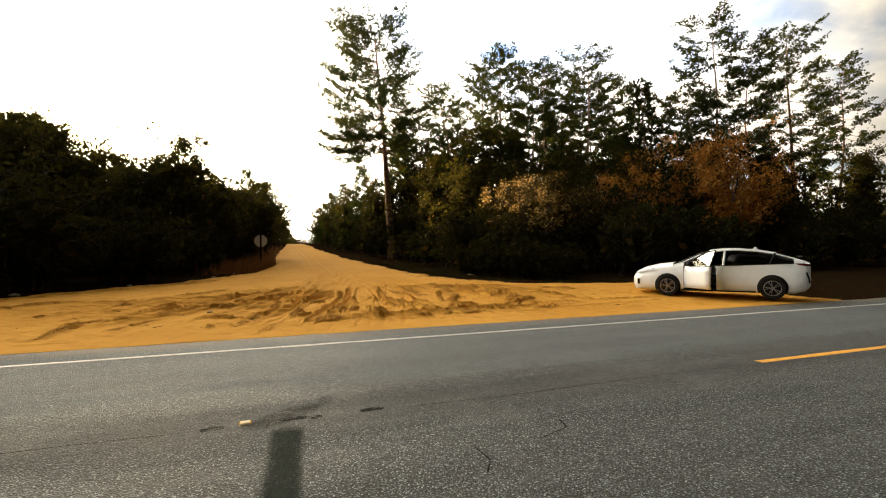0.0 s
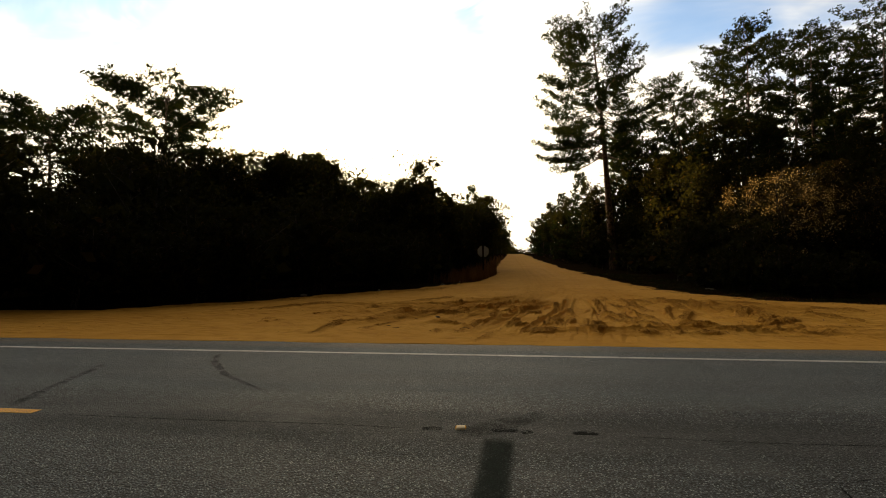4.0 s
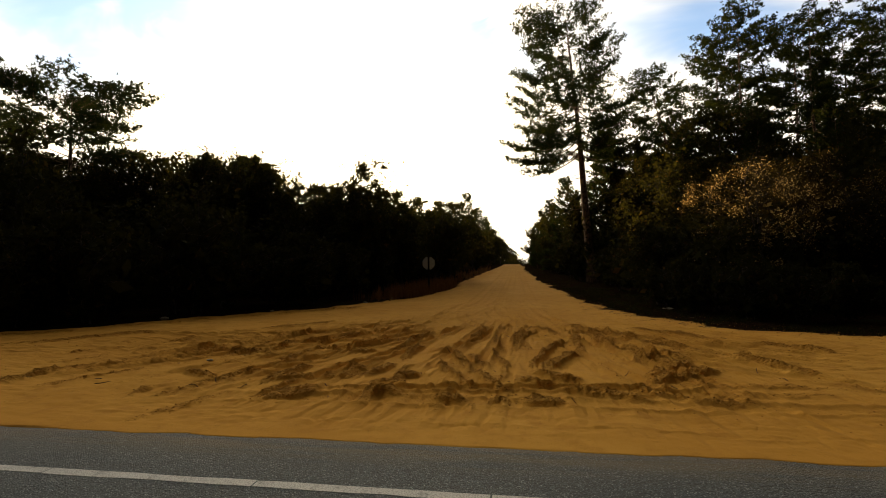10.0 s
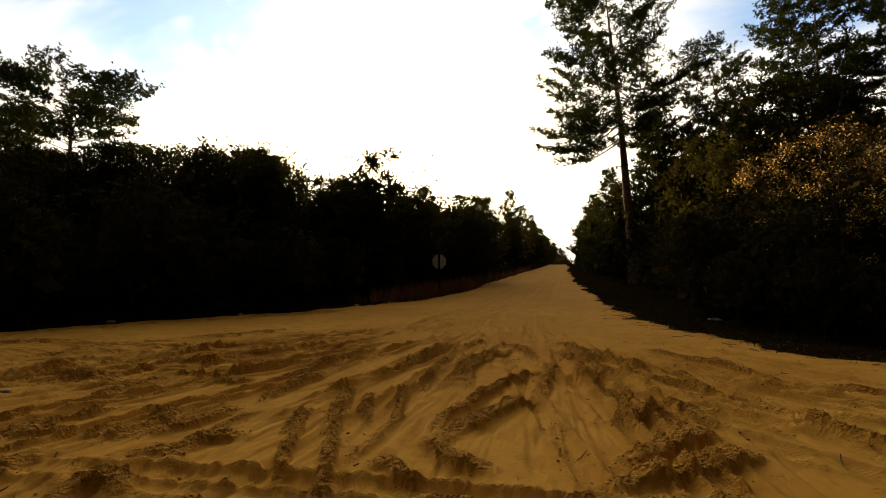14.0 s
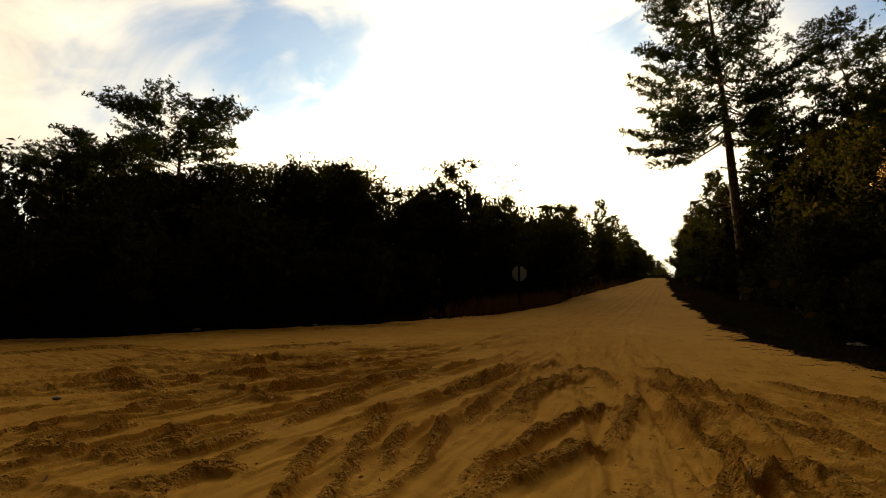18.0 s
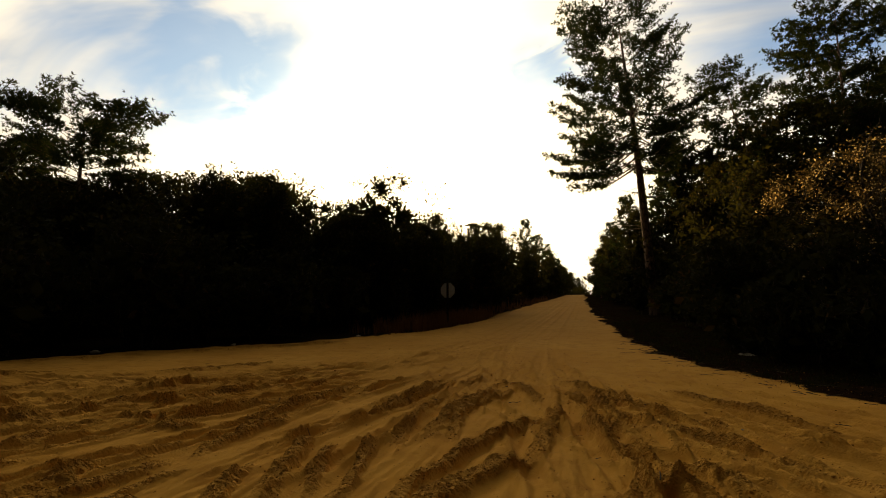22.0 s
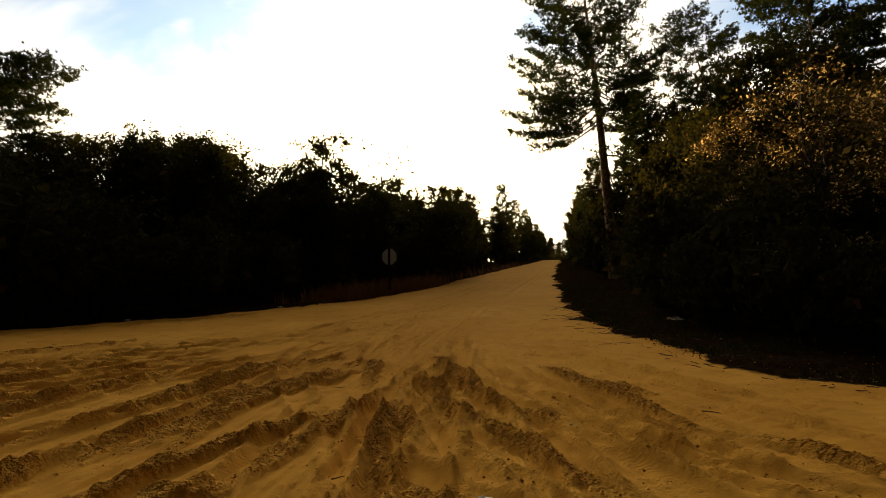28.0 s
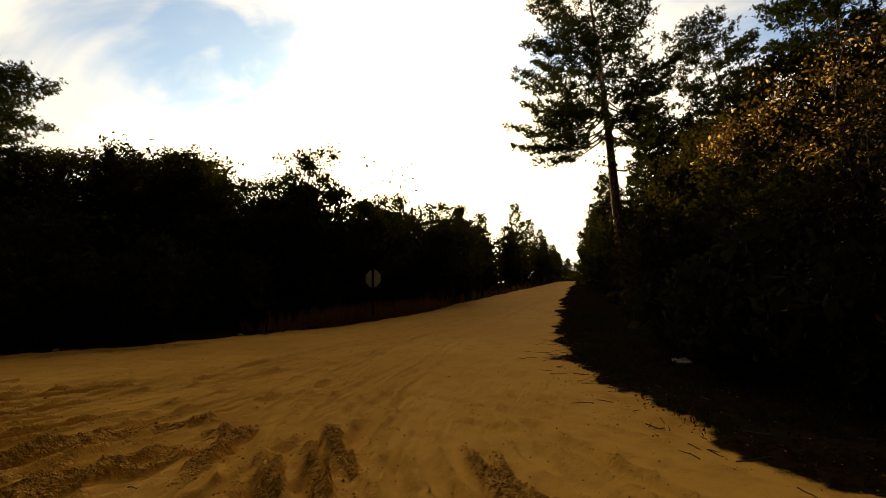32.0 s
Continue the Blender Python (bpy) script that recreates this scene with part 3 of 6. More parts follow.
def right_edge(y):
    return np.interp(y, [9, 11, 13, 15.2, 16.2, 17.5, 18.8, 21.5, 23.5, 29, 40, 45, 66, 84, 105], [15.4, 15.8, 16.2, 15.6, 12.6, 10, 9.1, 8.2, 7.6, 7, 6.4, 5.9, 5.3, 5.1, 4.6])


def lattice(x, y, scale, seed):
    """Smooth value noise on arrays, 0 to 1."""
    rng = np.random.default_rng(seed)
    t = rng.random((257, 257))
    u, v = x * scale + 1000.3, y * scale + 1000.7
    i, j = np.floor(u).astype(int), np.floor(v).astype(int)
    a, b = u - i, v - j
    a, b = a * a * (3 - 2 * a), b * b * (3 - 2 * b)
    i, j = i % 256, j % 256
    return (t[i, j] * (1 - a) + t[i + 1, j] * a) * (1 - b) + (t[i, j + 1] * (1 - a) + t[i + 1, j + 1] * a) * b


def fractal(x, y, scale, seed, octaves=4, gain=0.5):
    total, amp, size = 0, 1.0, 0.0
    for k in range(octaves):
        total = total + amp * lattice(x, y, scale * 2.03 ** k, seed + k)
        size += amp
        amp *= gain
    return total / size


def cells(x, y, size, seed):
    """Jittered cells: the distance to the nearest centre, in cells, and that cell's own random number."""
    rng = np.random.default_rng(seed)
    t = rng.random((3, 128, 128))
    u, v = x / size + 4096.0, y / size + 4096.0
    i, j = np.floor(u).astype(int), np.floor(v).astype(int)
    near, own = np.full(x.shape, 9.0), np.zeros(x.shape)
    for di in (-1, 0, 1):
        for dj in (-1, 0, 1):
            a, b = (i + di) % 128, (j + dj) % 128
            d = np.hypot(i + di + t[0, a, b] - u, j + dj + t[1, a, b] - v)
            closer = d < near
            near, own = np.where(closer, d, near), np.where(closer, t[2, a, b], own)
    return near, own


def steps(lo, hi, fine):
    """Evenly spaced grid lines."""
    out = [lo]
    while out[-1] < hi:
        out.append(out[-1] + fine)
    return out


def grow_from(start, limit, step, rate, sign):
    out, at = [], start
    while at * sign < limit * sign:
        at += step * sign
        out.append(at)
        step *= rate
    return out


# heaped ridges thrown up by turning wheels: foot, head, bow, height, half width
FAR_WEST = [
    (-4.11, 9.99, -3.94, 12.04, -0.06, 0.07, 0.1), (-8.38, 13.54, -5.39, 16.45, -0.02, 0.05, 0.14), (-1.57, 11.73, -0.81, 11.43, 0.10, 0.07, 0.1), (-1.25, 10.23, -1.41, 10.81, 0.08, 0.05, 0.07),
    (-0.9, 10.28, -0.93, 10.59, -0.09, 0.05, 0.07), (0.51, 10.49, 1.29, 10.82, -0.30, 0.08, 0.1), (0.29, 11.26, 0.85, 11.51, 0.50, 0.07, 0.1), (-1.57, 12.93, -0.98, 13.39, 0.50, 0.07, 0.1),
    (-1.12, 14.15, -0.31, 14.98, 0.15, 0.06, 0.1), (-0.44, 9.4, -0.14, 10.64, -0.04, 0.03, 0.1), (-0.77, 10.44, -0.36, 12.15, 0.14, 0.03, 0.1), (-5.29, 13.1, -5.18, 13.44, -0.26, 0.06, 0.1),
    (-3.44, 17.06, -1.95, 19.34, -0.23, 0.05, 0.16)]
FAN_WEST = [
    (2.89, 14.18, 3.34, 17.52, -0.03, 0.11, 0.12), (3.85, 13.68, 3.64, 16.18, 0.11, 0.07, 0.09), (1.59, 13.87, 1.91, 16.62, -0.01, 0.08, 0.09), (2.03, 12.9, 2.08, 14.28, 0.09, 0.08, 0.09),
    (0.84, 14.07, 1.22, 15.11, 0.20, 0.07, 0.08), (2.94, 12.03, 2.69, 12.75, 0.00, 0.08, 0.08), (3.18, 12.44, 2.83, 13.63, -0.11, 0.09, 0.1), (3.64, 12.41, 3.17, 13.58, 0.06, 0.06, 0.09),
    (3.91, 12.45, 3.58, 13.68, -0.03, 0.07, 0.08), (-0.04, 14.95, 0.25, 15.97, 0.28, 0.06, 0.08), (1.1, 16.3, 1.24, 16.86, 0.04, 0.05, 0.08), (2.67, 12.91, 3.45, 11.14, -0.02, 0.05, 0.07),
    (3.17, 12.75, 4.01, 10.82, -0.01, 0.06, 0.08)]
FAN_MIDDLE = [
    (4.09, 14.01, 4.32, 17.11, 0.12, 0.09, 0.1), (4.3, 12.5, 5.13, 15.25, 0.06, 0.1, 0.09), (4.31, 14.1, 4.57, 16.98, 0.18, 0.09, 0.09), (4.05, 17.46, 4.4, 17.54, 0.43, 0.06, 0.09),
    (5.04, 16.33, 4.45, 17.9, 0.02, 0.09, 0.12), (4.41, 12.19, 5.25, 13.75, 0.05, 0.08, 0.13), (5.25, 13.75, 5.38, 15.84, -0.00, 0.07, 0.12), (3.56, 17.38, 3.85, 17.9, 0.1, 0.09, 0.1),
    (4.37, 12.18, 5.03, 11.66, -0.30, 0.09, 0.11), (5.95, 14.7, 5.78, 15.35, -0.16, 0.1, 0.15), (5.35, 17.02, 6.3, 15.5, 0.06, 0.09, 0.1), (4.55, 11.24, 5.75, 10.84, -0.08, 0.08, 0.1)]
FAN_EAST = [
    (5.76, 15.16, 6.37, 13.85, -0.15, 0.08, 0.12), (6.37, 13.85, 6.94, 13.23, 0.37, 0.06, 0.12), (6.13, 12.85, 6.75, 13.21, 0.80, 0.13, 0.13), (6.07, 12.04, 6.91, 12.96, 0.02, 0.12, 0.13),
    (5.84, 11.56, 7.12, 12.49, -0.02, 0.11, 0.13), (6.17, 15.7, 7.79, 13.88, 0.01, 0.07, 0.08), (7.79, 13.88, 8.57, 12.34, 0.04, 0.06, 0.07), (8.75, 15.34, 9.83, 14.09, 0.16, 0.09, 0.08),
    (7.24, 17.44, 8.4, 15.42, -0.02, 0.09, 0.07), (5.27, 18.04, 6.27, 16.87, -0.02, 0.08, 0.1), (5.46, 17.37, 6.82, 15.49, 0.06, 0.09, 0.08), (6.96, 17.77, 7.8, 16.42, -0.07, 0.09, 0.08),
    (7.27, 17.7, 8.21, 16.42, -0.18, 0.09, 0.08)]
SHOULDER = [
    (-1.52, 12.74, -0.95, 13.64, 0.67, 0.07, 0.1), (-0.2, 12.49, -0.14, 13.01, 0.03, 0.07, 0.1), (0.25, 11.15, 0.52, 12.29, 0.13, 0.07, 0.09), (0.68, 10.47, 1.16, 10.94, 0.09, 0.1, 0.11),
    (2.1, 10.35, 2.5, 10.66, 1.18, 0.1, 0.11), (2.96, 10.71, 3.39, 10.57, -0.09, 0.09, 0.1), (2.33, 11.32, 2.61, 11.91, 0.77, 0.09, 0.11), (1.82, 11.21, 2.41, 11.21, 0.68, 0.06, 0.1),
    (3.66, 10.48, 3.95, 10.4, 1.51, 0.07, 0.08), (4.11, 10.65, 4.66, 10.59, 0.06, 0.11, 0.11), (4.01, 11.55, 4.47, 11.3, 0.41, 0.08, 0.1), (5.65, 11.28, 6.07, 11.03, 0.26, 0.07, 0.1),
    (6.18, 10.94, 6.94, 10.78, -0.14, 0.05, 0.08)]
LOW_LIPS = [
    (-0.17, 14.37, -0.11, 15.12, 0.36, 0.06, 0.1), (-1.28, 14.22, -1.11, 14.73, -0.13, 0.05, 0.1), (-0.17, 15.31, 0.15, 16.08, 0.06, 0.05, 0.09), (-0.3, 11.16, -0.18, 11.8, 1.01, 0.06, 0.1),
    (0.74, 13.64, 1.13, 13.92, -0.58, 0.06, 0.09), (1.59, 11.66, 1.85, 12.7, -0.18, 0.06, 0.1), (5.8, 11.4, 8.26, 11.56, 0.11, 0.03, 0.1), (6.11, 11.11, 8.07, 11.26, -0.02, 0.025, 0.1),
    (8.26, 11.56, 11.5, 11.3, 0.09, 0.03, 0.1), (1.42, 11.85, 1.33, 12.42, 0.18, 0.06, 0.08), (6.71, 15.81, 7.06, 15.25, 0.11, 0.05, 0.06), (6.94, 15.74, 7.28, 15.26, 0.03, 0.05, 0.06)]


def track_list():
    """All the wheel tracks as (points, kind, depth, width)."""
    rng = np.random.default_rng(11)
    out = []
    for x0, y0, x1, y1, bow, h, w in FAR_WEST + FAN_WEST + FAN_MIDDLE + FAN_EAST + SHOULDER + LOW_LIPS:
        w *= 0.84                                       # thin crumbling crests
        p, q = np.array([x0, y0]), np.array([x1, y1])
        n = np.array([-(q - p)[1], (q - p)[0]])
        out.append((p, (p + q) / 2 + n * bow, q, "ridge", h, w))
    # wheel ruts fanning from the dirt road's mouth down to the pavement
    for k in range(30):
        x0, y0 = rng.uniform(-6.5, 9.5), rng.uniform(9.5, 11.6)
        x1, y1 = 3.7 + (x0 - 3.3) * rng.uniform(0.30, 0.62), rng.uniform(15.5, 22)
        p, q = np.array([x0, y0]), np.array([x1, y1])
        mid = np.array([x0 * 0.35 + x1 * 0.65 + rng.normal(0, 0.15), (y0 + y1) / 2])
        out.append((p, mid, q, "rut", rng.uniform(0.014, 0.032), rng.uniform(0.08, 0.12)))
    # turning arcs that leave along the shoulder
    for k in range(9):
        side = -1 if k % 2 else 1
        x0, y0 = (rng.uniform(-12, -5) if side < 0 else rng.uniform(9.5, 14)), rng.uniform(10.5, 13.5)
        x1, y1 = 3.4 + side * rng.uniform(0, 2.0), rng.uniform(20, 32)
        p, q = np.array([x0, y0]), np.array([x1, y1])
        mid = np.array([x1 - side * 0.2, y0 + rng.uniform(1.0, 3.5)])
        depth, w = rng.uniform(0.010, 0.022), rng.uniform(0.10, 0.14)
        out.append((p, mid, q, "rut", depth, w))
        out.append((p + np.array([0, 1.5]), mid + np.array([side * -1.2, 1.2]), q + np.array([side * -1.5, 0]), "rut", depth, w))
    # long paired tracks that swing from the road's mouth to the east end of the apron
    for k in range(13):
        x0, y0 = 4.9 + 0.24 * k + rng.uniform(-0.3, 0.3), 16.9 + 0.40 * k + rng.uniform(-0.5, 0.5)
        lean = 0.50 + 0.022 * k + rng.uniform(-0.05, 0.05)
        ln = rng.uniform(4.0, 6.5)
        p = np.array([x0, y0])
        q = p + np.array([lean, -0.84]) * ln
        out.append((p, (p + q) / 2 + np.array([-0.12, -0.10]) * ln * rng.uniform(0.2, 1.0), q, "rut", rng.uniform(0.014, 0.034), rng.uniform(0.075, 0.115)))
    # and to its west end
    for k in range(12):
        x0, y0 = 3.6 - 0.42 * k + rng.uniform(-0.3, 0.3), 17.4 + 0.18 * k + rng.uniform(-0.6, 0.6)
        ln = rng.uniform(4.0, 7.0)
        p = np.array([x0, y0])
        q = p + np.array([-0.20 - 0.05 * k, -0.80]) * ln
        out.append((p, (p + q) / 2 + np.array([0.10, -0.08]) * ln * rng.uniform(0.2, 1.0), q, "rut", rng.uniform(0.014, 0.032), rng.uniform(0.075, 0.115)))
    # turns that cross the mouth from side to side
    for k in range(6):
        p, q = np.array([11.8 + 0.5 * k, 15.4 + 0.35 * k]), np.array([-4.5 - 0.6 * k, 18.2 + 0.75 * k])
        out.append((p, np.array([4.6, 22.0 + 1.1 * k]), q, "rut", rng.uniform(0.010, 0.020), rng.uniform(0.09, 0.12)))
    # the two worn lanes of the dirt road
    for x0, x1 in ((1.9, 2.4), (3.5, 3.6), (4.7, 4.3), (2.7, 2.9)):
        out.append((np.array([x0, 22.0 + x0]), np.array([x0 * 0.5 + x1 * 0.5 + 0.2, 45.0]), np.array([x1, 85.0]), "rut", 0.018, 0.16))
    # runs parallel with the pavement
    for k in range(16):
        if k not in (1, 2, 10, 12):
            continue
        y0 = rng.uniform(9.4, 11.2) if k < 9 else rng.uniform(15, 20)
        x0, x1 = rng.uniform(-13, 2), rng.uniform(5, 14)
        if k >= 9:
            x0, x1 = rng.uniform(-9, -3), rng.uniform(1, 7)
        p, q = np.array([x0, y0 + rng.uniform(-0.3, 0.6)]), np.array([x1, y0 + rng.uniform(-0.3, 0.8)])
        out.append((p, (p + q) / 2 + np.array([0, rng.uniform(-0.5, 0.8)]), q, "rut", rng.uniform(0.012, 0.03), rng.uniform(0.10, 0.15)))
    # broken lip of sand pushed up along the west rim
    for k in range(26):
        y0 = rng.uniform(13.6, 24)
        x0 = float(left_edge(y0)) + rng.uniform(0.5, 1.6)
        p = np.array([x0, y0])
        q = p + np.array([0.55, 0.8]) * rng.uniform(0.4, 1.3)
        out.append((p, (p + q) / 2 + rng.normal(0, 0.08, 2), q, "ridge", rng.uniform(0.06, 0.13), rng.uniform(0.09, 0.16)))
    # short heaps in the fan
    for k in range(34):
        x0, y0 = (rng.uniform(-6.5, 2.0), rng.uniform(10.2, 16.0)) if k < 26 else (rng.uniform(-2, 8), rng.uniform(10.0, 12.0))
        to = np.array([3.6 + (x0 - 3.4) * 0.45 - x0, 8.0]) if rng.random() < 0.8 else np.array([1.0, rng.uniform(-0.3, 0.3)])
        to /= np.linalg.norm(to)
        ln = rng.uniform(0.25, 1.3)
        p = np.array([x0, y0])
        q = p + to * ln
        out.append((p, (p + q) / 2 + rng.normal(0, 0.05, 2), q, "ridge", rng.uniform(0.025, 0.055), rng.uniform(0.05, 0.09)))
    return out


CLODS = []


def build_ground():
    xs = sorted(set(np.round(steps(0.4, 7.4, 0.021) + grow_from(0.4, -14.5, 0.024, 1.02, -1) + grow_from(7.4, 15.5, 0.024, 1.025, 1)
                             + grow_from(-14.5, -900, 0.25, 1.14, -1) + grow_from(15.5, 900, 0.25, 1.14, 1), 4)))
    ys = sorted(set(np.round([8.7, 8.85] + steps(8.92, 16.2, 0.0215) + grow_from(16.2, 40, 0.0235, 1.032, 1) + grow_from(40, 900, 0.6, 1.09, 1)
                             + [8.6, 7, 4.5, 2, 0.2, -0.2, -0.6] + grow_from(-0.6, -900, 0.6, 1.3, -1), 4)))
    X, Y = np.meshgrid(np.array(xs), np.array(ys), indexing="ij")
    Z = profile(Y)
    inside = np.minimum(X - left_edge(Y), right_edge(Y) - X) + (fractal(X, Y, 0.9, 3) - 0.5) * 1.2 + (fractal(X, Y, 5, 9) - 0.5) * 0.5
    sand = np.clip(inside / 0.7 + 0.5, 0, 1) * (Y > 8.5)
    apron = np.clip(inside / 1.5, 0, 1) * np.clip((Y - 9.05) / 0.5, 0, 1)
    Z = Z + apron * (fractal(X, Y, 0.55, 21, 3) - 0.5) * 0.05 * np.clip(1.6 - Y / 60, 0.3, 1)
    Z = Z + apron * (fractal(X, Y, 2.4, 31, 4) - 0.5) * 0.042
    # old wheel tracks, half blown over, that fan out of the dirt road and run along the shoulder
    fan = (X - 4.2) / np.maximum(27.5 - Y, 4.0) * 14
    old = fractal(fan + 0.15 * (fractal(X, Y, 0.7, 23, 2) - 0.5), Y * 0.11, 4.6, 25, 4, 0.62)
    side = fractal(X * 0.09, Y, 5.5, 27, 4, 0.62)
    share = 0.55 * np.clip((11.2 - Y) / 1.6 + (fractal(X, Y, 0.5, 29, 2) - 0.5) * 2.0, 0, 1)
    track = np.abs(old * (1 - share) + (0.5 + 0.6 * (side - 0.5)) * share - 0.5)
    near = np.clip((24 - Y) / 6, 0.15, 1)
    Z = Z + apron * near * (np.clip(track / 0.16, 0, 1) * 0.026 + (fractal(X, Y, 9.0, 33, 3, 0.6) - 0.5) * 0.013)
    thread = np.abs(fractal(fan + 0.06 * (fractal(X, Y, 1.1, 23, 2) - 0.5), Y * 0.05, 10.5, 107, 2, 0.5) - 0.5)
    Z = Z + apron * np.clip((34 - Y) / 8, 0.1, 1) * np.clip((Y - 10.5) / 2, 0.2, 1) * (np.clip(thread / 0.10, 0, 1) - 1) * 0.018 * np.clip(fractal(X, Y, 0.45, 109, 2) * 3.2 - 0.9, 0, 1)
    # where the sand is tinted dark, for damp and for shaded flanks
    damp_shade = 0.35 * apron * near * np.clip((track - 0.10) / 0.08, 0, 1) * np.clip(fractal(X, Y, 6.0, 35, 4, 0.7) * 5 - 2.7, 0, 1)
    chunk = fractal(X, Y, 7.5, 41, 4, 0.62)
    slow = fractal(X, Y, 2.2, 43, 2)
    crumb = fractal(X, Y, 14.0, 47, 2, 0.9)
    big_near, big_own = cells(X + 0.04 * (chunk - 0.5), Y, 0.115, 101)
    fine_near, fine_own = cells(X, Y, 0.052, 103)
    clod = 0.030 * np.clip(big_own * 1.8 - 0.7, 0, 1) * np.clip(1 - (big_near * 1.5) ** 2, 0, 1) + 0.015 * fine_own * np.clip(1 - (fine_near * 1.35) ** 2, 0, 1)
    relief, lane, phase = np.zeros_like(Z), np.zeros_like(Z), np.zeros_like(Z)
    rng = np.random.default_rng(5)
    gx, gy = np.array(xs), np.array(ys)
    for p, mid, q, kind, h, w in track_list():
        s = np.linspace(0, 1, 26)[:, None]
        line = (1 - s) ** 2 * p + 2 * s * (1 - s) * mid + s ** 2 * q
        pad = w * 4
        lo, hi = line.min(0) - pad, line.max(0) + pad
        i0, i1 = np.searchsorted(gx, [lo[0], hi[0]])
        j0, j1 = np.searchsorted(gy, [lo[1], hi[1]])
        if i1 - i0 < 2 or j1 - j0 < 2:
            continue
        x, y = X[i0:i1, j0:j1], Y[i0:i1, j0:j1]
        best, along = np.full(x.shape, 9.0), np.zeros(x.shape)
        for k in range(25):
            a, d = line[k], line[k + 1] - line[k]
            u = np.clip(((x - a[0]) * d[0] + (y - a[1]) * d[1]) / (d @ d + 1e-9), 0, 1)
            dist = np.hypot(x - a[0] - u * d[0], y - a[1] - u * d[1])
            side = np.sign((x - a[0]) * d[1] - (y - a[1]) * d[0])
            nearer = dist < np.abs(best)
            best = np.where(nearer, dist * side, best)
            along = np.where(nearer, (k + u) / 25, along)
        fade = np.clip(np.minimum(along * 3.2, (1 - along) * 5), 0, 1) ** 0.8
        c = chunk[i0:i1, j0:j1]
        if kind == "ridge":
            wander = slow[i0:i1, j0:j1]
            edge = np.abs(best + w * 0.9 * (wander - 0.5)) / (w * (0.42 + 0.95 * c))
            flat = np.clip((1.35 - edge) / 0.55, 0, 1)
            flat = flat * flat * (3 - 2 * flat)
            body = 0.80 * h * flat * (0.55 + 0.75 * wander) * (0.10 + 0.90 * fade) + clod[i0:i1, j0:j1] * np.clip(flat * 1.6, 0, 1) * (0.25 + 0.75 * fade) * min(1.0, h / 0.07)
            trough = np.exp(-((best - 1.9 * w) / (0.7 * w)) ** 2) * 0.6 + np.exp(-((best + 1.9 * w) / (0.7 * w)) ** 2) * 0.45
            relief[i0:i1, j0:j1] = np.maximum(relief[i0:i1, j0:j1], body * (0.8 if line[:, 1].max() < 11.4 else 1.0))
            Z[i0:i1, j0:j1] -= h * 0.35 * trough * fade * apron[i0:i1, j0:j1]
            damp_shade[i0:i1, j0:j1] = np.maximum(damp_shade[i0:i1, j0:j1], flat * np.clip(crumb[i0:i1, j0:j1] * 1.2 + 0.2, 0, 1) * (0.35 + 0.65 * fade) * min(1.0, h / 0.06))
            m = max(3, int(60 * np.linalg.norm(q - p) * (w / 0.1) * min(1.0, h / 0.06)))
            f = rng.uniform(0, 1, m)
            spot = np.stack([np.interp(f, s[:, 0], line[:, k]) for k in range(2)], 1) + rng.normal(0, w * 0.45, (m, 2))
            CLODS.extend(spot)
        else:
            floor = np.exp(-(best / w) ** 4)
            lip = np.exp(-((np.abs(best) - 1.45 * w) / (0.38 * w)) ** 2)
            here_lane = floor * fade * np.clip(0.4 + (c - 0.45) * 2.5, 0, 1)
            newer = here_lane > 0.05
            lane[i0:i1, j0:j1] = np.where(newer, here_lane, lane[i0:i1, j0:j1])
            phase[i0:i1, j0:j1] = np.where(newer, along * np.linalg.norm(q - p) + np.abs(best) * 0.6, phase[i0:i1, j0:j1])
            ragged = lip * np.clip(c * 3.0 - 1.1, 0, 1) * fade * min(1.0, h / 0.025)
            relief[i0:i1, j0:j1] = np.maximum(relief[i0:i1, j0:j1], clod[i0:i1, j0:j1] * 0.40 * ragged)
            m = int(5 * np.linalg.norm(q - p))
            f = rng.uniform(0, 1, m)
            CLODS.extend(np.stack([np.interp(f, s[:, 0], line[:, k]) for k in range(2)], 1) + rng.normal(0, w * 1.3, (m, 2)))
            Z[i0:i1, j0:j1] += 1.9 * h * (lip * (0.25 + 1.1 * c) - floor * 0.6) * fade * apron[i0:i1, j0:j1]
            damp_shade[i0:i1, j0:j1] = np.maximum(damp_shade[i0:i1, j0:j1], lip * np.clip(c * 2.0 - 0.6, 0, 0.6) * fade * min(1, h / 0.04))
    Z = Z + relief * apron
    # the verge lies a hand's breadth off the sand, uneven
    Z = Z + (1 - np.clip(inside / 1.0 + 0.5, 0, 1)) * (Y > 9.3) * ((fractal(X, Y, 1.1, 61, 4) - 0.45) * 0.22)
    lip = 9.03 + (fractal(X, Y * 0, 1.4, 71, 4) - 0.5) * 0.16
    under = np.clip((lip - Y) / 0.06, 0, 1) * (Y > -0.3)
    Z = np.where(under > 0, Z * (1 - under) - 0.09 * under, Z + 0.006)
    Z = np.where(Y < -0.25, -0.03 + (fractal(X, Y, 0.8, 81) - 0.5) * 0.05, Z)
    nx, ny = Z.shape
    idx = np.arange(nx * ny).reshape(nx, ny)
    faces = np.stack([idx[:-1, :-1], idx[1:, :-1], idx[1:, 1:], idx[:-1, 1:]], -1).reshape(-1, 4)
    me = mesh_of("ground", np.stack([X, Y, Z], -1).reshape(-1, 3), faces, GROUND, ((relief * apron)[:-1, :-1] < 0.012).reshape(-1), sand=sand, rough=damp_shade, lane=lane * (1 - np.clip(relief / 0.02, 0, 1)), phase=phase)
    tagged(new("ground", me), "orange sand apron with wheel tracks and leaf litter coloured dark with shade beyond", "ground", kind="structure")
    return gx, gy, Z


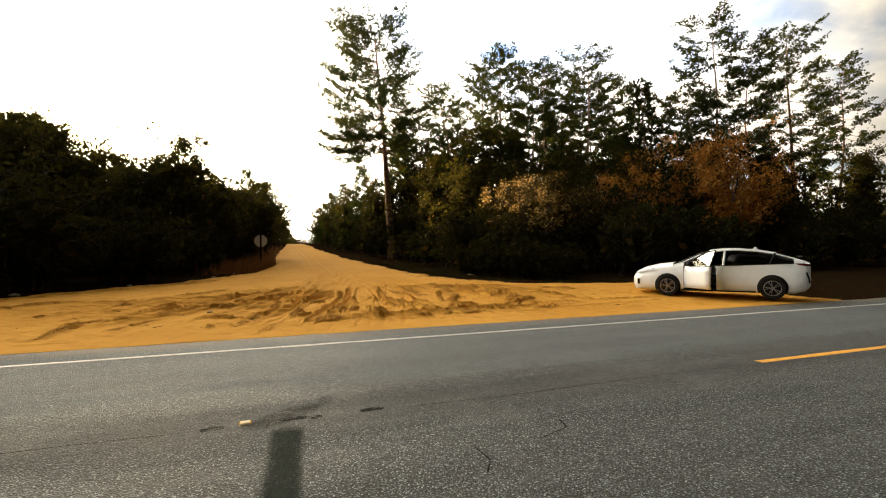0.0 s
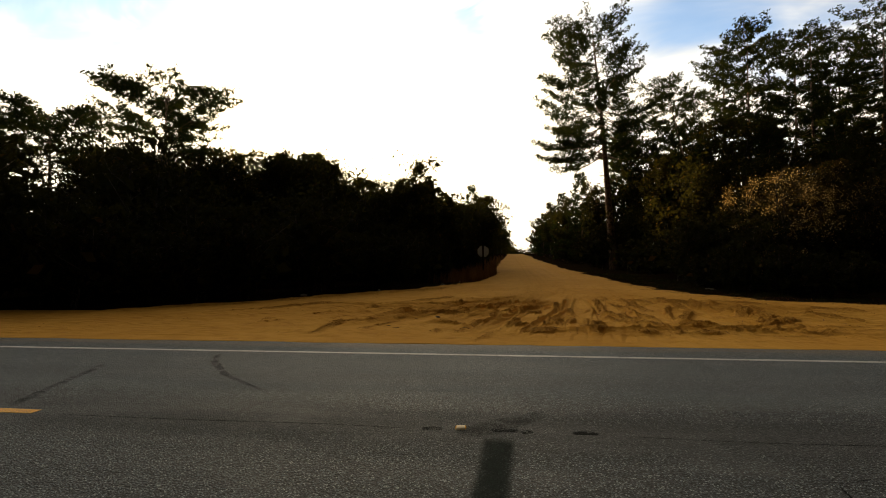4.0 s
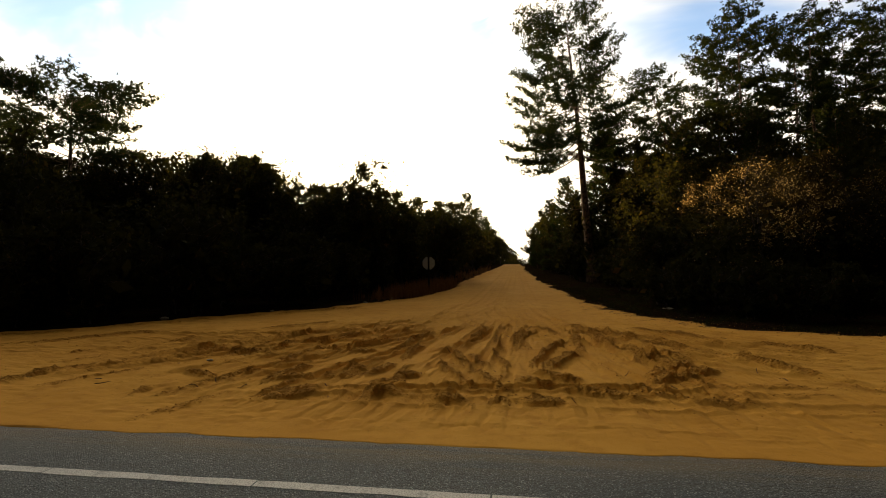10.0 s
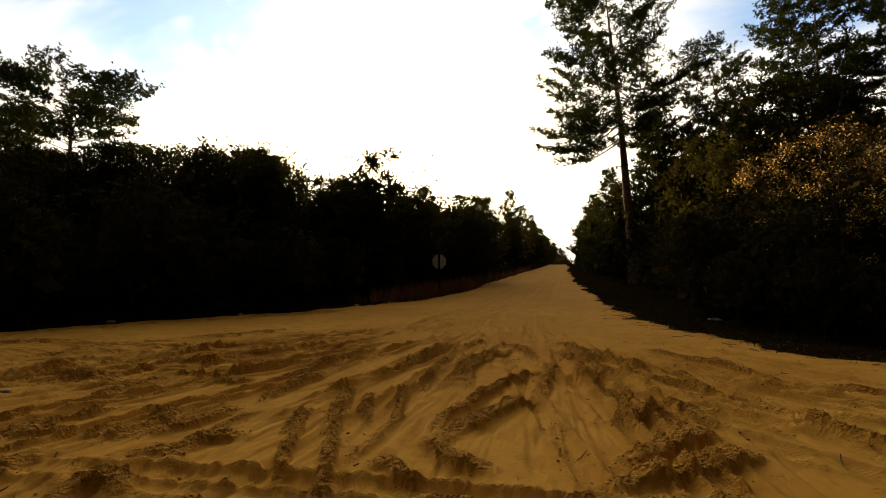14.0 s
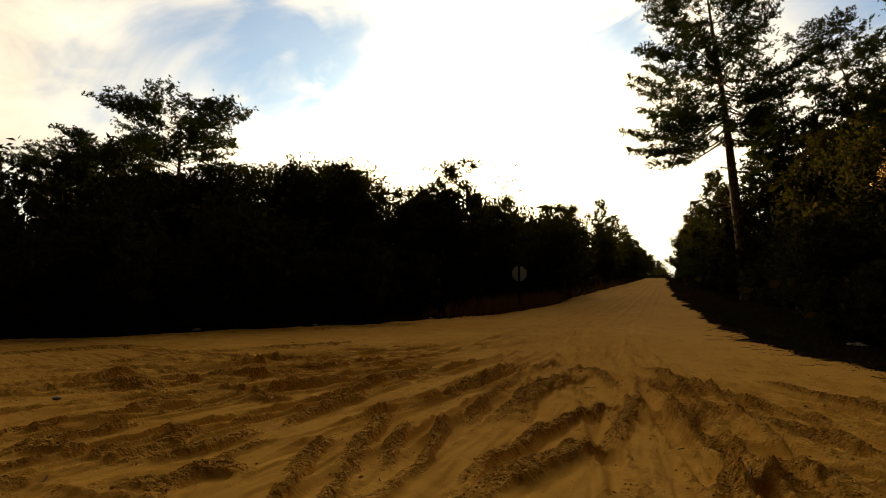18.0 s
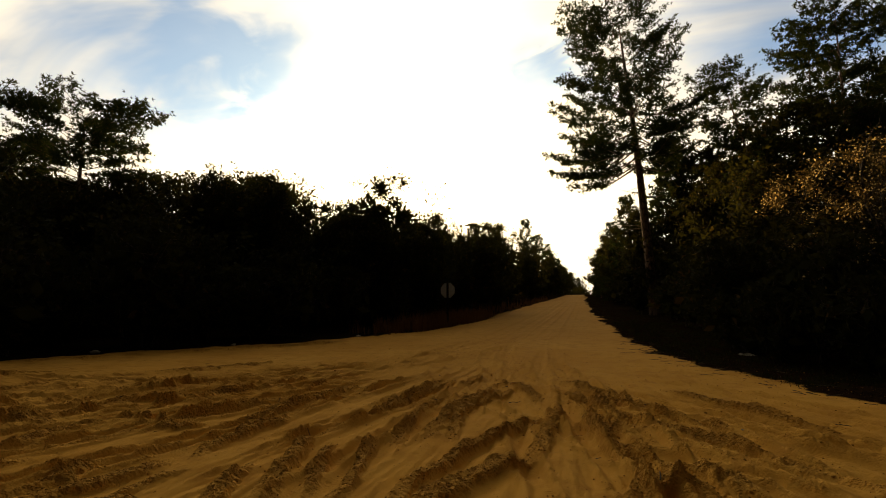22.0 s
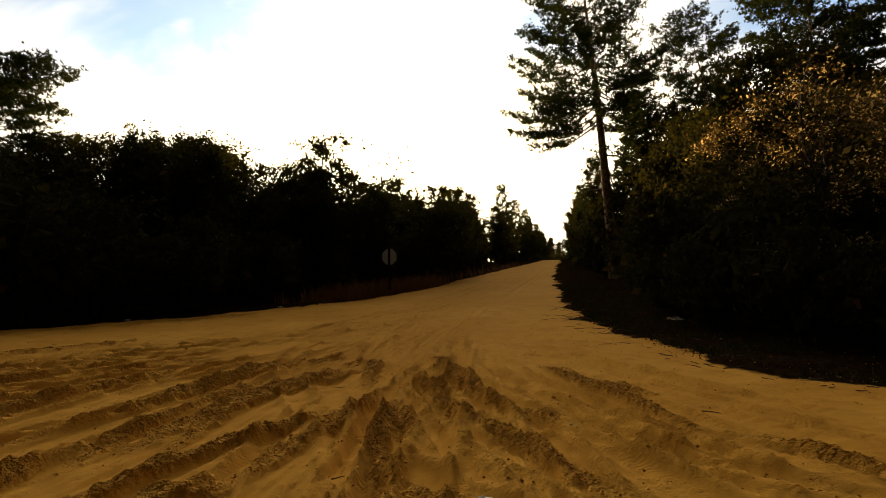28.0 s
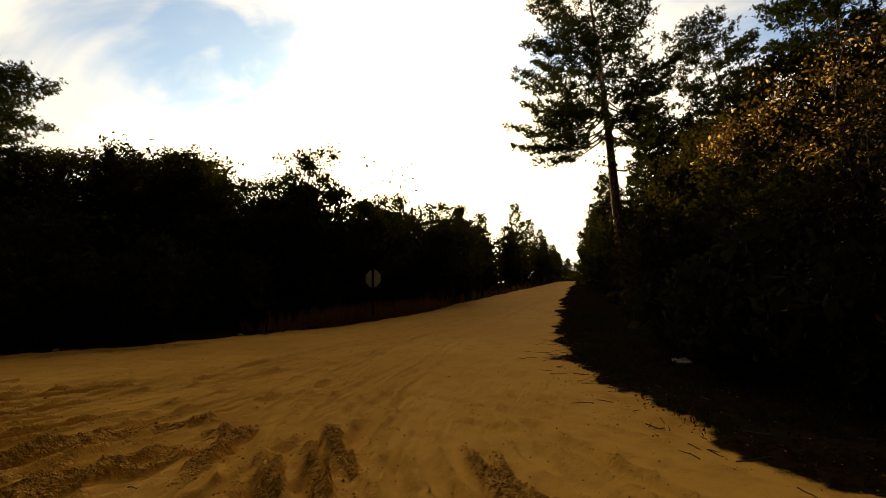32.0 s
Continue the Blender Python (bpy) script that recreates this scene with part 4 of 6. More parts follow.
GX, GY, GZ = build_ground()


def ground_z(x, y):
    i, j = min(max(np.searchsorted(GX, x), 1), len(GX) - 1), min(max(np.searchsorted(GY, y), 1), len(GY) - 1)
    return float(GZ[i - 1:i + 1, j - 1:j + 1].mean())


# ---- the paved road ----
def strip(name, outline, z, mat, label, category, parent=None, kind="structure", thick=0.003):
    """A flat slab with the given outline."""
    bm = bmesh.new()
    top = [bm.verts.new((x, y, z)) for x, y in outline]
    low = [bm.verts.new((x, y, z - thick)) for x, y in outline]
    bm.faces.new(top)
    for k in range(len(outline)):
        j = (k + 1) % len(outline)
        bm.faces.new((top[j], top[k], low[k], low[j]))
    bmesh.ops.recalc_face_normals(bm, faces=bm.faces)
    me = bpy.data.meshes.new(name)
    bm.to_mesh(me)
    bm.free()
    me.materials.append(mat)
    ob = new(name, me)
    if parent:
        ob.parent = parent
        return tagged(ob, label)
    return tagged(ob, label, category, kind=kind)


ROAD_EDGE, EDGE_LINE, CENTRE = 9.06, 8.02, 4.55


def build_road():
    rng = np.random.default_rng(3)
    far = [(x, ROAD_EDGE + 0.03 * math.sin(x * 1.3) + 0.025 * rng.uniform(-1, 1)) for x in np.arange(40, -40.1, -0.4)]
    outline = [(-900, 0.05), (900, 0.05), (900, ROAD_EDGE)] + far + [(-900, ROAD_EDGE)]
    strip("road", outline, 0.0, ASPHALT, "worn grey asphalt two-lane road with stone chips showing", "road", thick=0.07)
    # white edge line, in lengths parted by cracks
    x = -60.0
    while x < 60:
        ln = rng.uniform(0.7, 2.6) if -12 < x < 14 else 12.0
        a, b = x + 0.008, x + ln - 0.008
        pts = [(u, EDGE_LINE - 0.055 + rng.uniform(-0.008, 0.008)) for u in np.linspace(a, b, 8)]
        pts += [(u, EDGE_LINE + 0.055 + rng.uniform(-0.008, 0.008)) for u in np.linspace(b, a, 8)]
        strip("edge_line", pts, 0.004, WHITE_LINE, "cracked white painted edge line on the asphalt", "road marking")
        x += ln
    for k in range(9):                                  # the centre line stops at the junction
        for a in (6.0 + 3.1 * k, -4.75 - 3.1 * (k + 1)):
            pts = [(u, CENTRE - 0.06 + rng.uniform(-0.006, 0.006)) for u in np.linspace(a, a + 3.08, 9)]
            pts += [(u, CENTRE + 0.06 + rng.uniform(-0.006, 0.006)) for u in np.linspace(a + 3.08, a, 9)]
            strip("centre_line", pts, 0.004, YELLOW_LINE, "worn yellow painted centre line on the asphalt", "road marking")


build_road()


# ---- the woods ----
def at(x, y, turn=0.0, size=1.0, sink=0.05, tall=1.0):
    return pose(x, y, ground_z(x, y) - sink, 0, 0, turn) @ Matrix.Diagonal((size, size, size * tall, 1))


def place(ob, x, y, **more):
    ob.matrix_basis = at(x, y, **more)
    return ob


def plant(proto, x, y, label="", group="", **more):
    ob = copy_thing(proto, at(x, y, **more))
    return tagged(ob, label, "", group)


PINE_LABEL = "tall pine with a bare trunk and open clumps of needles"
tall_pine = place(make_pine("pine_tree", "tall lone pine with broken limbs below its crown", 6, 22.2, 11.0, 5.3, (-1.5, 0.2), 70, 1.15, radius=0.36, stubs=16, blades=(7, 0.055), lop=(0.16, 3.2),
                            extra=((10.4, 3.0, 4.6, -0.34), (11.6, 4.2, 4.8, -0.22), (11.0, 3.3, 4.4, -0.30), (10.6, 3.7, 3.4, -0.42), (12.0, 2.9, 5.2, -0.16), (10.4, 0.2, 2.6, -0.15), (11.4, 5.5, 4.2, -0.2), (12.8, 3.2, 4.9, -0.08), (8.2, 0.1, 1.9, 0.1), (14.2, 0.0, 5.0, 0.12), (13.4, 0.4, 4.4, 0.05))), 10.0, 43.5)
side_pine = place(make_pine("pine_tree", "leaning slender pine with a lopsided crown in the wood", 8, 17.2, 7.0, 3.4, (-3.0, 0.3), 58, 1.25, radius=0.18, crook=0.03), 18.4, 44.5)
wood_pine = place(make_pine("pine_tree", PINE_LABEL, 15, 21.4, 8.5, 3.5, (0.2, 0.0), 62, 1.2, lop=(0.15, 3.4), blades=(9, 0.060)), 21.6, 44.0)
thick_pine = place(make_pine("pine_tree", PINE_LABEL, 23, 22.4, 8.0, 3.2, (0.7, 0.2), 60, 1.2, blades=(9, 0.060)), 27.4, 48.0)
thin_pine = place(make_pine("pine_tree", "thin crooked pine with sparse needles", 31, 22.8, 9.6, 4.2, (1.4, 0.0), 50, 1.0, radius=0.24, crook=0.05, blades=(8, 0.068)), 30.6, 44.5)
flat_pine = place(make_pine("pine_tree", "dark flat-topped pine with wide level limbs", 46, 12.1, 7.6, 3.8, (0.3, 0.0), 50, 0.95, "flat", 0.24, stubs=8, crook=0.02), -21.2, 27.4)
young_pine = place(make_pine("pine_tree", "dense young pine with branches almost to the ground", 51, 14.5, 0.8, 3.3, (0.0, 0.0), 84, 0.70, "cone", 0.16, 0.36, stubs=0, blades=(4, 0.16)), -6.3, 105.0, size=1.07)
plain_pine = place(make_pine("pine_tree", PINE_LABEL, 19, 22.0, 9.5, 4.2, (0.3, 0.0), 48, 0.95, blades=(6, 0.095), crook=0.03), 36.0, 38.0, size=0.74)

oak = place(make_broadleaf("oak_tree", "small oak with gold sun flecks coloured into its leaves at the sand's edge", 60, 5.2, 4.4, 0.064, SUNFLECK_LEAVES, 12000, 0.10, 2, 2.2, 0.40, fill=0.0), 13.0, 22.0)
brown_oak = place(make_broadleaf("oak_tree", "dark oak with small brown leaves over the verge", 67, 6.0, 4.6, 0.095, MIXED_LEAVES, 9000, 0.2, 2, 0.6, 0.5, tops=6), 15.6, 24.4)
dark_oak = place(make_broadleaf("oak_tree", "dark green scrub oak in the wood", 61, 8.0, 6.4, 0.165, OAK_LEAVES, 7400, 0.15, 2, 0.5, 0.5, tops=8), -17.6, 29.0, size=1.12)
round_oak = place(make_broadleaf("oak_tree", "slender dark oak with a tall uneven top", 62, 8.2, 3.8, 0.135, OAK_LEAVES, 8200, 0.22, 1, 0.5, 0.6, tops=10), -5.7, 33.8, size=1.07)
wispy_tree = place(make_broadleaf("bare_tree", "tall thin-leaved tree with wispy twigs above the scrub", 63, 13.6, 6.5, 0.12, THIN_LEAVES, 8000, 0.2, 3, 1.2, 0.5, tops=30), -26.5, 46.4)
rust_oak = place(make_broadleaf("oak_tree", "oak in rust-brown autumn leaf behind the parked car", 64, 9.6, 8.0, 0.14, ORANGE_LEAVES, 10000, 0.2, 2, 0.5, 0.5), 27.5, 24.5)
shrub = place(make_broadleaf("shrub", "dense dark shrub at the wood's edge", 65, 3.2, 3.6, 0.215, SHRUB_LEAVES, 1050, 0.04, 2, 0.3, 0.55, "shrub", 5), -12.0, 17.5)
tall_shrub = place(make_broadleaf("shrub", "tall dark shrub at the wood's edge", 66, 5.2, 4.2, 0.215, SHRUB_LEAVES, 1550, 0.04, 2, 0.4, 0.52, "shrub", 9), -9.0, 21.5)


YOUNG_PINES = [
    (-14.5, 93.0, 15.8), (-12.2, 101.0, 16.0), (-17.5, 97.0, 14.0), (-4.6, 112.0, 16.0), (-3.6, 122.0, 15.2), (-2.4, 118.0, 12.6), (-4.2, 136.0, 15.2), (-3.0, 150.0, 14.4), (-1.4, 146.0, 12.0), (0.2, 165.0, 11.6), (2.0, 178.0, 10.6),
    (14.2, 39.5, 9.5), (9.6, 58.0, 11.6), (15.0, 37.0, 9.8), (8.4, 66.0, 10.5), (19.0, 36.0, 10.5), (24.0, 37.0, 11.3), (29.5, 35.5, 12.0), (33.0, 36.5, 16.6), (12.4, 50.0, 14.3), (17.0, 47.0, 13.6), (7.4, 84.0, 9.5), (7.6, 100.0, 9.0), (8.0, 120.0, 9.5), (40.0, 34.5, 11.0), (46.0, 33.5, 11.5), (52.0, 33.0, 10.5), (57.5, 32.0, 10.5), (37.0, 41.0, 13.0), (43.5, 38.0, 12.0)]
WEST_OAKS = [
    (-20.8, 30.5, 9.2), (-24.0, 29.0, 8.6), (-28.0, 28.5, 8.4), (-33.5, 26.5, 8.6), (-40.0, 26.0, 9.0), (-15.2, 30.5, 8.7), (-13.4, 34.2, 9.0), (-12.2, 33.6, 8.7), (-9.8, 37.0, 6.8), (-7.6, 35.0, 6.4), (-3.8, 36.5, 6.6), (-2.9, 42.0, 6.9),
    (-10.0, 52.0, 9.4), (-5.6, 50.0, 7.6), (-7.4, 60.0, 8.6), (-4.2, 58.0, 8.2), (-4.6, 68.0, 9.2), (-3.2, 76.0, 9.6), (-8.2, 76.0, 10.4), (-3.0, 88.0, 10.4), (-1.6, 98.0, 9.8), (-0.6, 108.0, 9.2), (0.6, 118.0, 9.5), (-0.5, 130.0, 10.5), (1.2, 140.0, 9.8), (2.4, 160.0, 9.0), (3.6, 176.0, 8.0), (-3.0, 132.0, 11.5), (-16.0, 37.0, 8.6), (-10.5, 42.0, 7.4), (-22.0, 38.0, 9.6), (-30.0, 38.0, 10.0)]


def fill_woods():
    rng = np.random.default_rng(77)
    U = rng.uniform
    # pines further into both woods
    for proto, x, y, s, tall in ((wood_pine, 34.5, 47.0, 0.97, 1.0), (thick_pine, 32.6, 49.2, 0.95, 1.0), (thick_pine, 39.0, 47.0, 0.97, 1.0), (thick_pine, 26.6, 42.5, 0.90, 1.0), (plain_pine, 20.6, 39.5, 0.61, 1.0), (flat_pine, -30.5, 28.3, 0.98, 1.0), (plain_pine, 35.5, 31.0, 1.02, 1.0), (plain_pine, 39.5, 30.0, 0.92, 1.0), (thin_pine, 47.5, 30.5, 0.98, 1.0),
                                 (plain_pine, 53.0, 31.5, 0.95, 1.0), (side_pine, 33.0, 29.0, 0.85, 1.0), (thin_pine, 25.0, 52.0, 1.0, 1.0), (side_pine, 14.5, 50.0, 0.72, 1.0),
                                 (plain_pine, -36.5, 31.0, 0.60, 1.0), (side_pine, -31.0, 33.0, 0.62, 1.0), (flat_pine, -44.0, 32.0, 1.05, 1.0)):
        plant(proto, x, y, "tall pine standing in the wood", "pines in the wood", turn=U(0, 360), size=s / (0.78 if proto is plain_pine else 1.0), tall=tall)
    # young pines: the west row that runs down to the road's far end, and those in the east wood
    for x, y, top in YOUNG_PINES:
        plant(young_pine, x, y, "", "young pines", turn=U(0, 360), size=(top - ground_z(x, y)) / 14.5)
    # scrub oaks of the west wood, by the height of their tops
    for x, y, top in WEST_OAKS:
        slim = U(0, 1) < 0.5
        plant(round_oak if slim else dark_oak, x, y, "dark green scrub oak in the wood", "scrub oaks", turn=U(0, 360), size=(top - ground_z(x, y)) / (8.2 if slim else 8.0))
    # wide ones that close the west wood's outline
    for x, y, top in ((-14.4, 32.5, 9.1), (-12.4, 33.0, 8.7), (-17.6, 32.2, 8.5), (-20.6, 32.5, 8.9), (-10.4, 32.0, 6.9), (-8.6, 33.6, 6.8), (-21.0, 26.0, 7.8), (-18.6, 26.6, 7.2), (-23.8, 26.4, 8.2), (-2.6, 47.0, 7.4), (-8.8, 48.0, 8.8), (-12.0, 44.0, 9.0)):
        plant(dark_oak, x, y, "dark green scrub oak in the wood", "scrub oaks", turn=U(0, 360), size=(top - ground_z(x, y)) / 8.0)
    for x, y, s in ((13.8, 33.5, 0.85), (14.0, 41.0, 1.2), (9.6, 50.0, 1.0), (8.8, 62.0, 1.0), (8.0, 78.0, 1.0), (7.2, 94.0, 0.9), (17.5, 32.0, 0.9), (18.5, 39.5, 1.25), (23.0, 33.5, 1.1), (27.5, 39.0, 1.25), (13.6, 47.0, 1.3), (31.0, 40.0, 1.3), (38.0, 34.0, 1.2), (27.0, 30.5, 1.05), (33.0, 31.0, 1.1), (39.0, 29.5, 1.1), (45.0, 33.5, 1.1), (44.0, 30.0, 1.15), (50.0, 28.0, 1.1)):
        plant(dark_oak if U(0, 1) < 0.55 else round_oak, x, y + U(-0.5, 0.5), "", "scrub oaks", turn=U(0, 360), size=s * U(0.93, 1.07))
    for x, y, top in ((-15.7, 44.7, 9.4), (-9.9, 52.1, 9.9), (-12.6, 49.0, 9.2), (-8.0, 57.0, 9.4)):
        plant(wispy_tree, x, y, "slender thin-leaved tree above the scrub with a gold sun fringe in its leaf colour", "thin-leaved trees", turn=U(0, 360), size=(top - ground_z(x, y)) / 13.6)
    for x, y, s in ((31.5, 25.0, 0.8), (23.0, 27.0, 0.7)):
        plant(rust_oak, x, y, "oak with brown autumn leaves in the wood", "brown oaks", turn=U(0, 360), size=s)
    for x, y, s in ((18.5, 25.0, 0.85), (17.0, 29.0, 1.0), (22.5, 29.5, 1.05)):
        plant(brown_oak, x, y, "dark oak with small brown leaves in the wood", "brown oaks", turn=U(0, 360), size=s)
    # shrubs along both edges of the sand, several rows deep
    def row(edge, ys, gap, out, group, lo=0.8, hi=1.2, both=True):
        for y in ys:
            for k, off in enumerate(out):
                x = edge(y) + gap * (off + U(-0.5, 0.5))
                proto = shrub if (k == 0 or U(0, 1) < 0.35) else tall_shrub
                plant(proto, x, y + U(-0.6, 0.6), "", group, turn=U(0, 360), size=U(lo, hi), tall=U(0.85, 1.2))
    row(left_edge, (14.2, 16.5, 19.0, 21.5, 24.0, 26.5), -1, (2.2, 5.0, 8.0, 11.5), "shrubs of the west wood")
    row(left_edge, (29.0, 33.0, 37.0, 41, 46, 52, 59, 67, 77, 90, 105), -1, (3.6, 6.6), "shrubs of the west wood")
    row(right_edge, (26.5, 30.0, 34.0, 38.5, 44, 51, 60, 72, 88), 1, (3.6, 6.4), "shrubs of the east wood")
    for x in (16.8, 20, 23, 26.5, 30, 34, 38, 42, 47, 52):
        for off in (0, 4.2):
            plant(tall_shrub if off else shrub, x + U(-0.8, 0.8), 20.6 + off + U(-0.6, 0.6) + 0.03 * (x - 14), "", "shrubs of the east wood", turn=U(0, 360), size=U(0.85, 1.25), tall=U(0.9, 1.3))
    for x, y in ((11.1, 20.0), (12.3, 19.6), (13.3, 19.9), (11.9, 21.6), (10.3, 22.0), (9.6, 24.0)):
        plant(shrub, x, y, "", "shrubs of the east wood", turn=U(0, 360), size=U(0.45, 0.6), tall=U(1.0, 1.3))
    for x, y in ((11.0, 23.0), (12.8, 22.2), (13.6, 24.6), (10.2, 25.4), (16.0, 26.4)):
        plant(tall_shrub, x, y, "", "shrubs of the east wood", turn=U(0, 360), size=U(0.55, 0.75))
    for x, y in ((-9.5, 38), (-13, 36), (-17.5, 35), (-22, 34), (-27, 34), (-33, 34), (-7.5, 46), (-12, 48), (-6.5, 56), (-6.0, 66)):
        plant(tall_shrub, x, y, "", "shrubs of the west wood", turn=U(0, 360), size=U(1.0, 1.25))
    for x in (-17, -20.5, -24, -28, -32, -37, -43, -50):
        for off in (0, 4.0):
            plant(tall_shrub if off else shrub, x + U(-0.8, 0.8), 16.0 + off + U(-0.6, 0.6), "", "shrubs of the west wood", turn=U(0, 360), size=U(0.9, 1.3), tall=U(0.9, 1.3))


fill_woods()


def far_woods():
    """Woods beyond: leaves and trunks too far to count."""
    rng = np.random.default_rng(9)
    soup = Soup()
    spots = [(x, y) for y in (56, 70, 84, 125, 155) for x in np.arange(-90, 110, 5.0) if not -8 < x < 11 or y > 119]
    spots += [(x, y) for x in np.arange(-120, 125, 6.0) for y in (-14, -20)]
    spots += [(x, 42.0) for x in np.arange(-60, -9, 2.6)]   # low growth that closes the west wood
    for x, y in spots:
        x, y = x + rng.uniform(-2, 2), y + rng.uniform(-2, 2)
        h = rng.uniform(7, 13) if y > 0 else rng.uniform(10, 17)
        if y > 119 and -8 < x < 11:
            h *= 0.2
        if 38 < y < 46:
            h = rng.uniform(7.5, 9.0)
        n = 420 if abs(x) < 50 and y > 0 else 200
        foot = profile(y)
        c = rng.normal(size=(n, 3)) * [1.7, 1.7, h * 0.2] + [x, y, foot + h * 0.36]
        c[:, 2] = np.clip(c[:, 2], foot - 0.1, foot + h * 0.62)
        soup.add(*leaves_at(rng, c, 0.9 if h > 3 else 0.45))
        if abs(x) < 45 and y > 48:
            c = rng.normal(size=(620, 3)) * [1.6, 1.6, h * 0.24] + [x, y, foot + h * 0.55]
            c[:, 2] = np.clip(c[:, 2], foot - 0.1, foot + h)
            soup.add(*leaves_at(rng, c, 0.34))
        tube(soup, [(x, y, profile(y) - 0.3), (x, y, profile(y) + h * 0.8)], [0.2, 0.05], 4)
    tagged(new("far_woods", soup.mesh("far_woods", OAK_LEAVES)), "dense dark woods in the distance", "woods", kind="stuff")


far_woods()


# ---- the stop sign, seen from behind ----
STEEL = mat_plain("weathered_dark_steel", (0.012, 0.010, 0.009, 1), 0.85, spec=0.1, vary=0.3)
SIGN_BACK = mat_plain("dull_aluminium", (0.44, 0.50, 0.53, 1), 0.5, 0.35, vary=0.18)
SIGN_RED = mat_plain("red_reflective_sheet", (0.55, 0.02, 0.02, 1), 0.5, vary=0.1)


def prism(outline, depth, bevel=0.0):
    """A bmesh slab: the outline in x and z, thick along y."""
    bm = bmesh.new()
    a = [bm.verts.new((x, -depth / 2, z)) for x, z in outline]
    b = [bm.verts.new((x, depth / 2, z)) for x, z in outline]
    bm.faces.new(a), bm.faces.new(b[::-1])
    for k in range(len(a)):
        j = (k + 1) % len(a)
        bm.faces.new((a[j], a[k], b[k], b[j]))
    bmesh.ops.recalc_face_normals(bm, faces=bm.faces)
    if bevel:
        bmesh.ops.bevel(bm, geom=list(bm.edges), offset=bevel, segments=2, affect="EDGES", profile=0.5)
    return bm


def build_sign(x, y):
    sign = thing("stop_sign", "grey back of an octagonal stop sign on a steel post", "road sign", at(x, y, turn=-4, sink=0.0))
    z = 2.34 - ground_z(x, y)
    R = 0.41
    octagon = [(R * math.cos(radians(22.5 + 45 * k)), z + R * math.sin(radians(22.5 + 45 * k))) for k in range(8)]
    part("plate", prism(octagon, 0.004), SIGN_BACK, sign, "dull aluminium octagonal plate", False)
    face = part("face_sheet", prism([(u * 0.985, z + (v - z) * 0.985) for u, v in octagon], 0.002), SIGN_RED, sign, "red reflective face", False)
    face.location = (0, 0.004, 0)
    # U-channel post with holes hinted by bolts
    post = prism([(-0.046, -0.1), (0.046, -0.1), (0.046, z + 0.40), (-0.046, z + 0.40)], 0.006)
    for s in (-1, 1):
        wing = prism([(s * 0.046, -0.1), (s * 0.054, -0.1), (s * 0.054, z + 0.40), (s * 0.046, z + 0.40)], 0.03)
        me = bpy.data.meshes.new("wing")
        wing.to_mesh(me), wing.free()
        post.from_mesh(me)
    ob = part("post", post, STEEL, sign, "dark steel channel post", False)
    ob.location = (0, -0.02, 0)
    for dz in (-0.22, 0.22):
        bm = bmesh.new()
        bmesh.ops.create_cone(bm, cap_ends=True, segments=6, radius1=0.014, radius2=0.012, depth=0.016, matrix=pose(0, -0.034, z + dz, 90))
        part("bolt", bm, STEEL, sign, "", False)


build_sign(-1.15, 32.2)


# ---- grass and fallen matter ----
def blades_mesh(name, spots, heights, mat, width=0.012, lean=0.35, per=7, seed=1):
    rng = np.random.default_rng(seed)
    n = len(spots) * per
    base = np.repeat(spots, per, 0) + np.concatenate([rng.normal(0, 0.05, (n, 2)), np.zeros((n, 1))], 1)
    h = np.repeat(heights, per)[:, None] * rng.uniform(0.5, 1.1, (n, 1))
    a = rng.uniform(0, 6.28, n)
    side = np.stack([np.cos(a), np.sin(a), 0 * a], 1) * width
    off = np.stack([np.cos(a + 1.3), np.sin(a + 1.3), 0 * a], 1) * lean * h * rng.uniform(0.1, 1, (n, 1))
    up = np.array([0, 0, 1.0])
    v = np.stack([base - side, base + side, base + off * 0.35 + up * h * 0.6 + side * 0.7, base + off * 0.35 + up * h * 0.6 - side * 0.7, base + off + up * h, base + off + up * h], 1)
    f = np.arange(n)[:, None] * 6
    quads = np.concatenate([f + np.array([0, 1, 2, 3]), f + np.array([3, 2, 4, 5])])
    v[:, 4] -= side * 0.1
    v[:, 5] += side * 0.1
    return mesh_of(name, v.reshape(-1, 3), quads, mat)


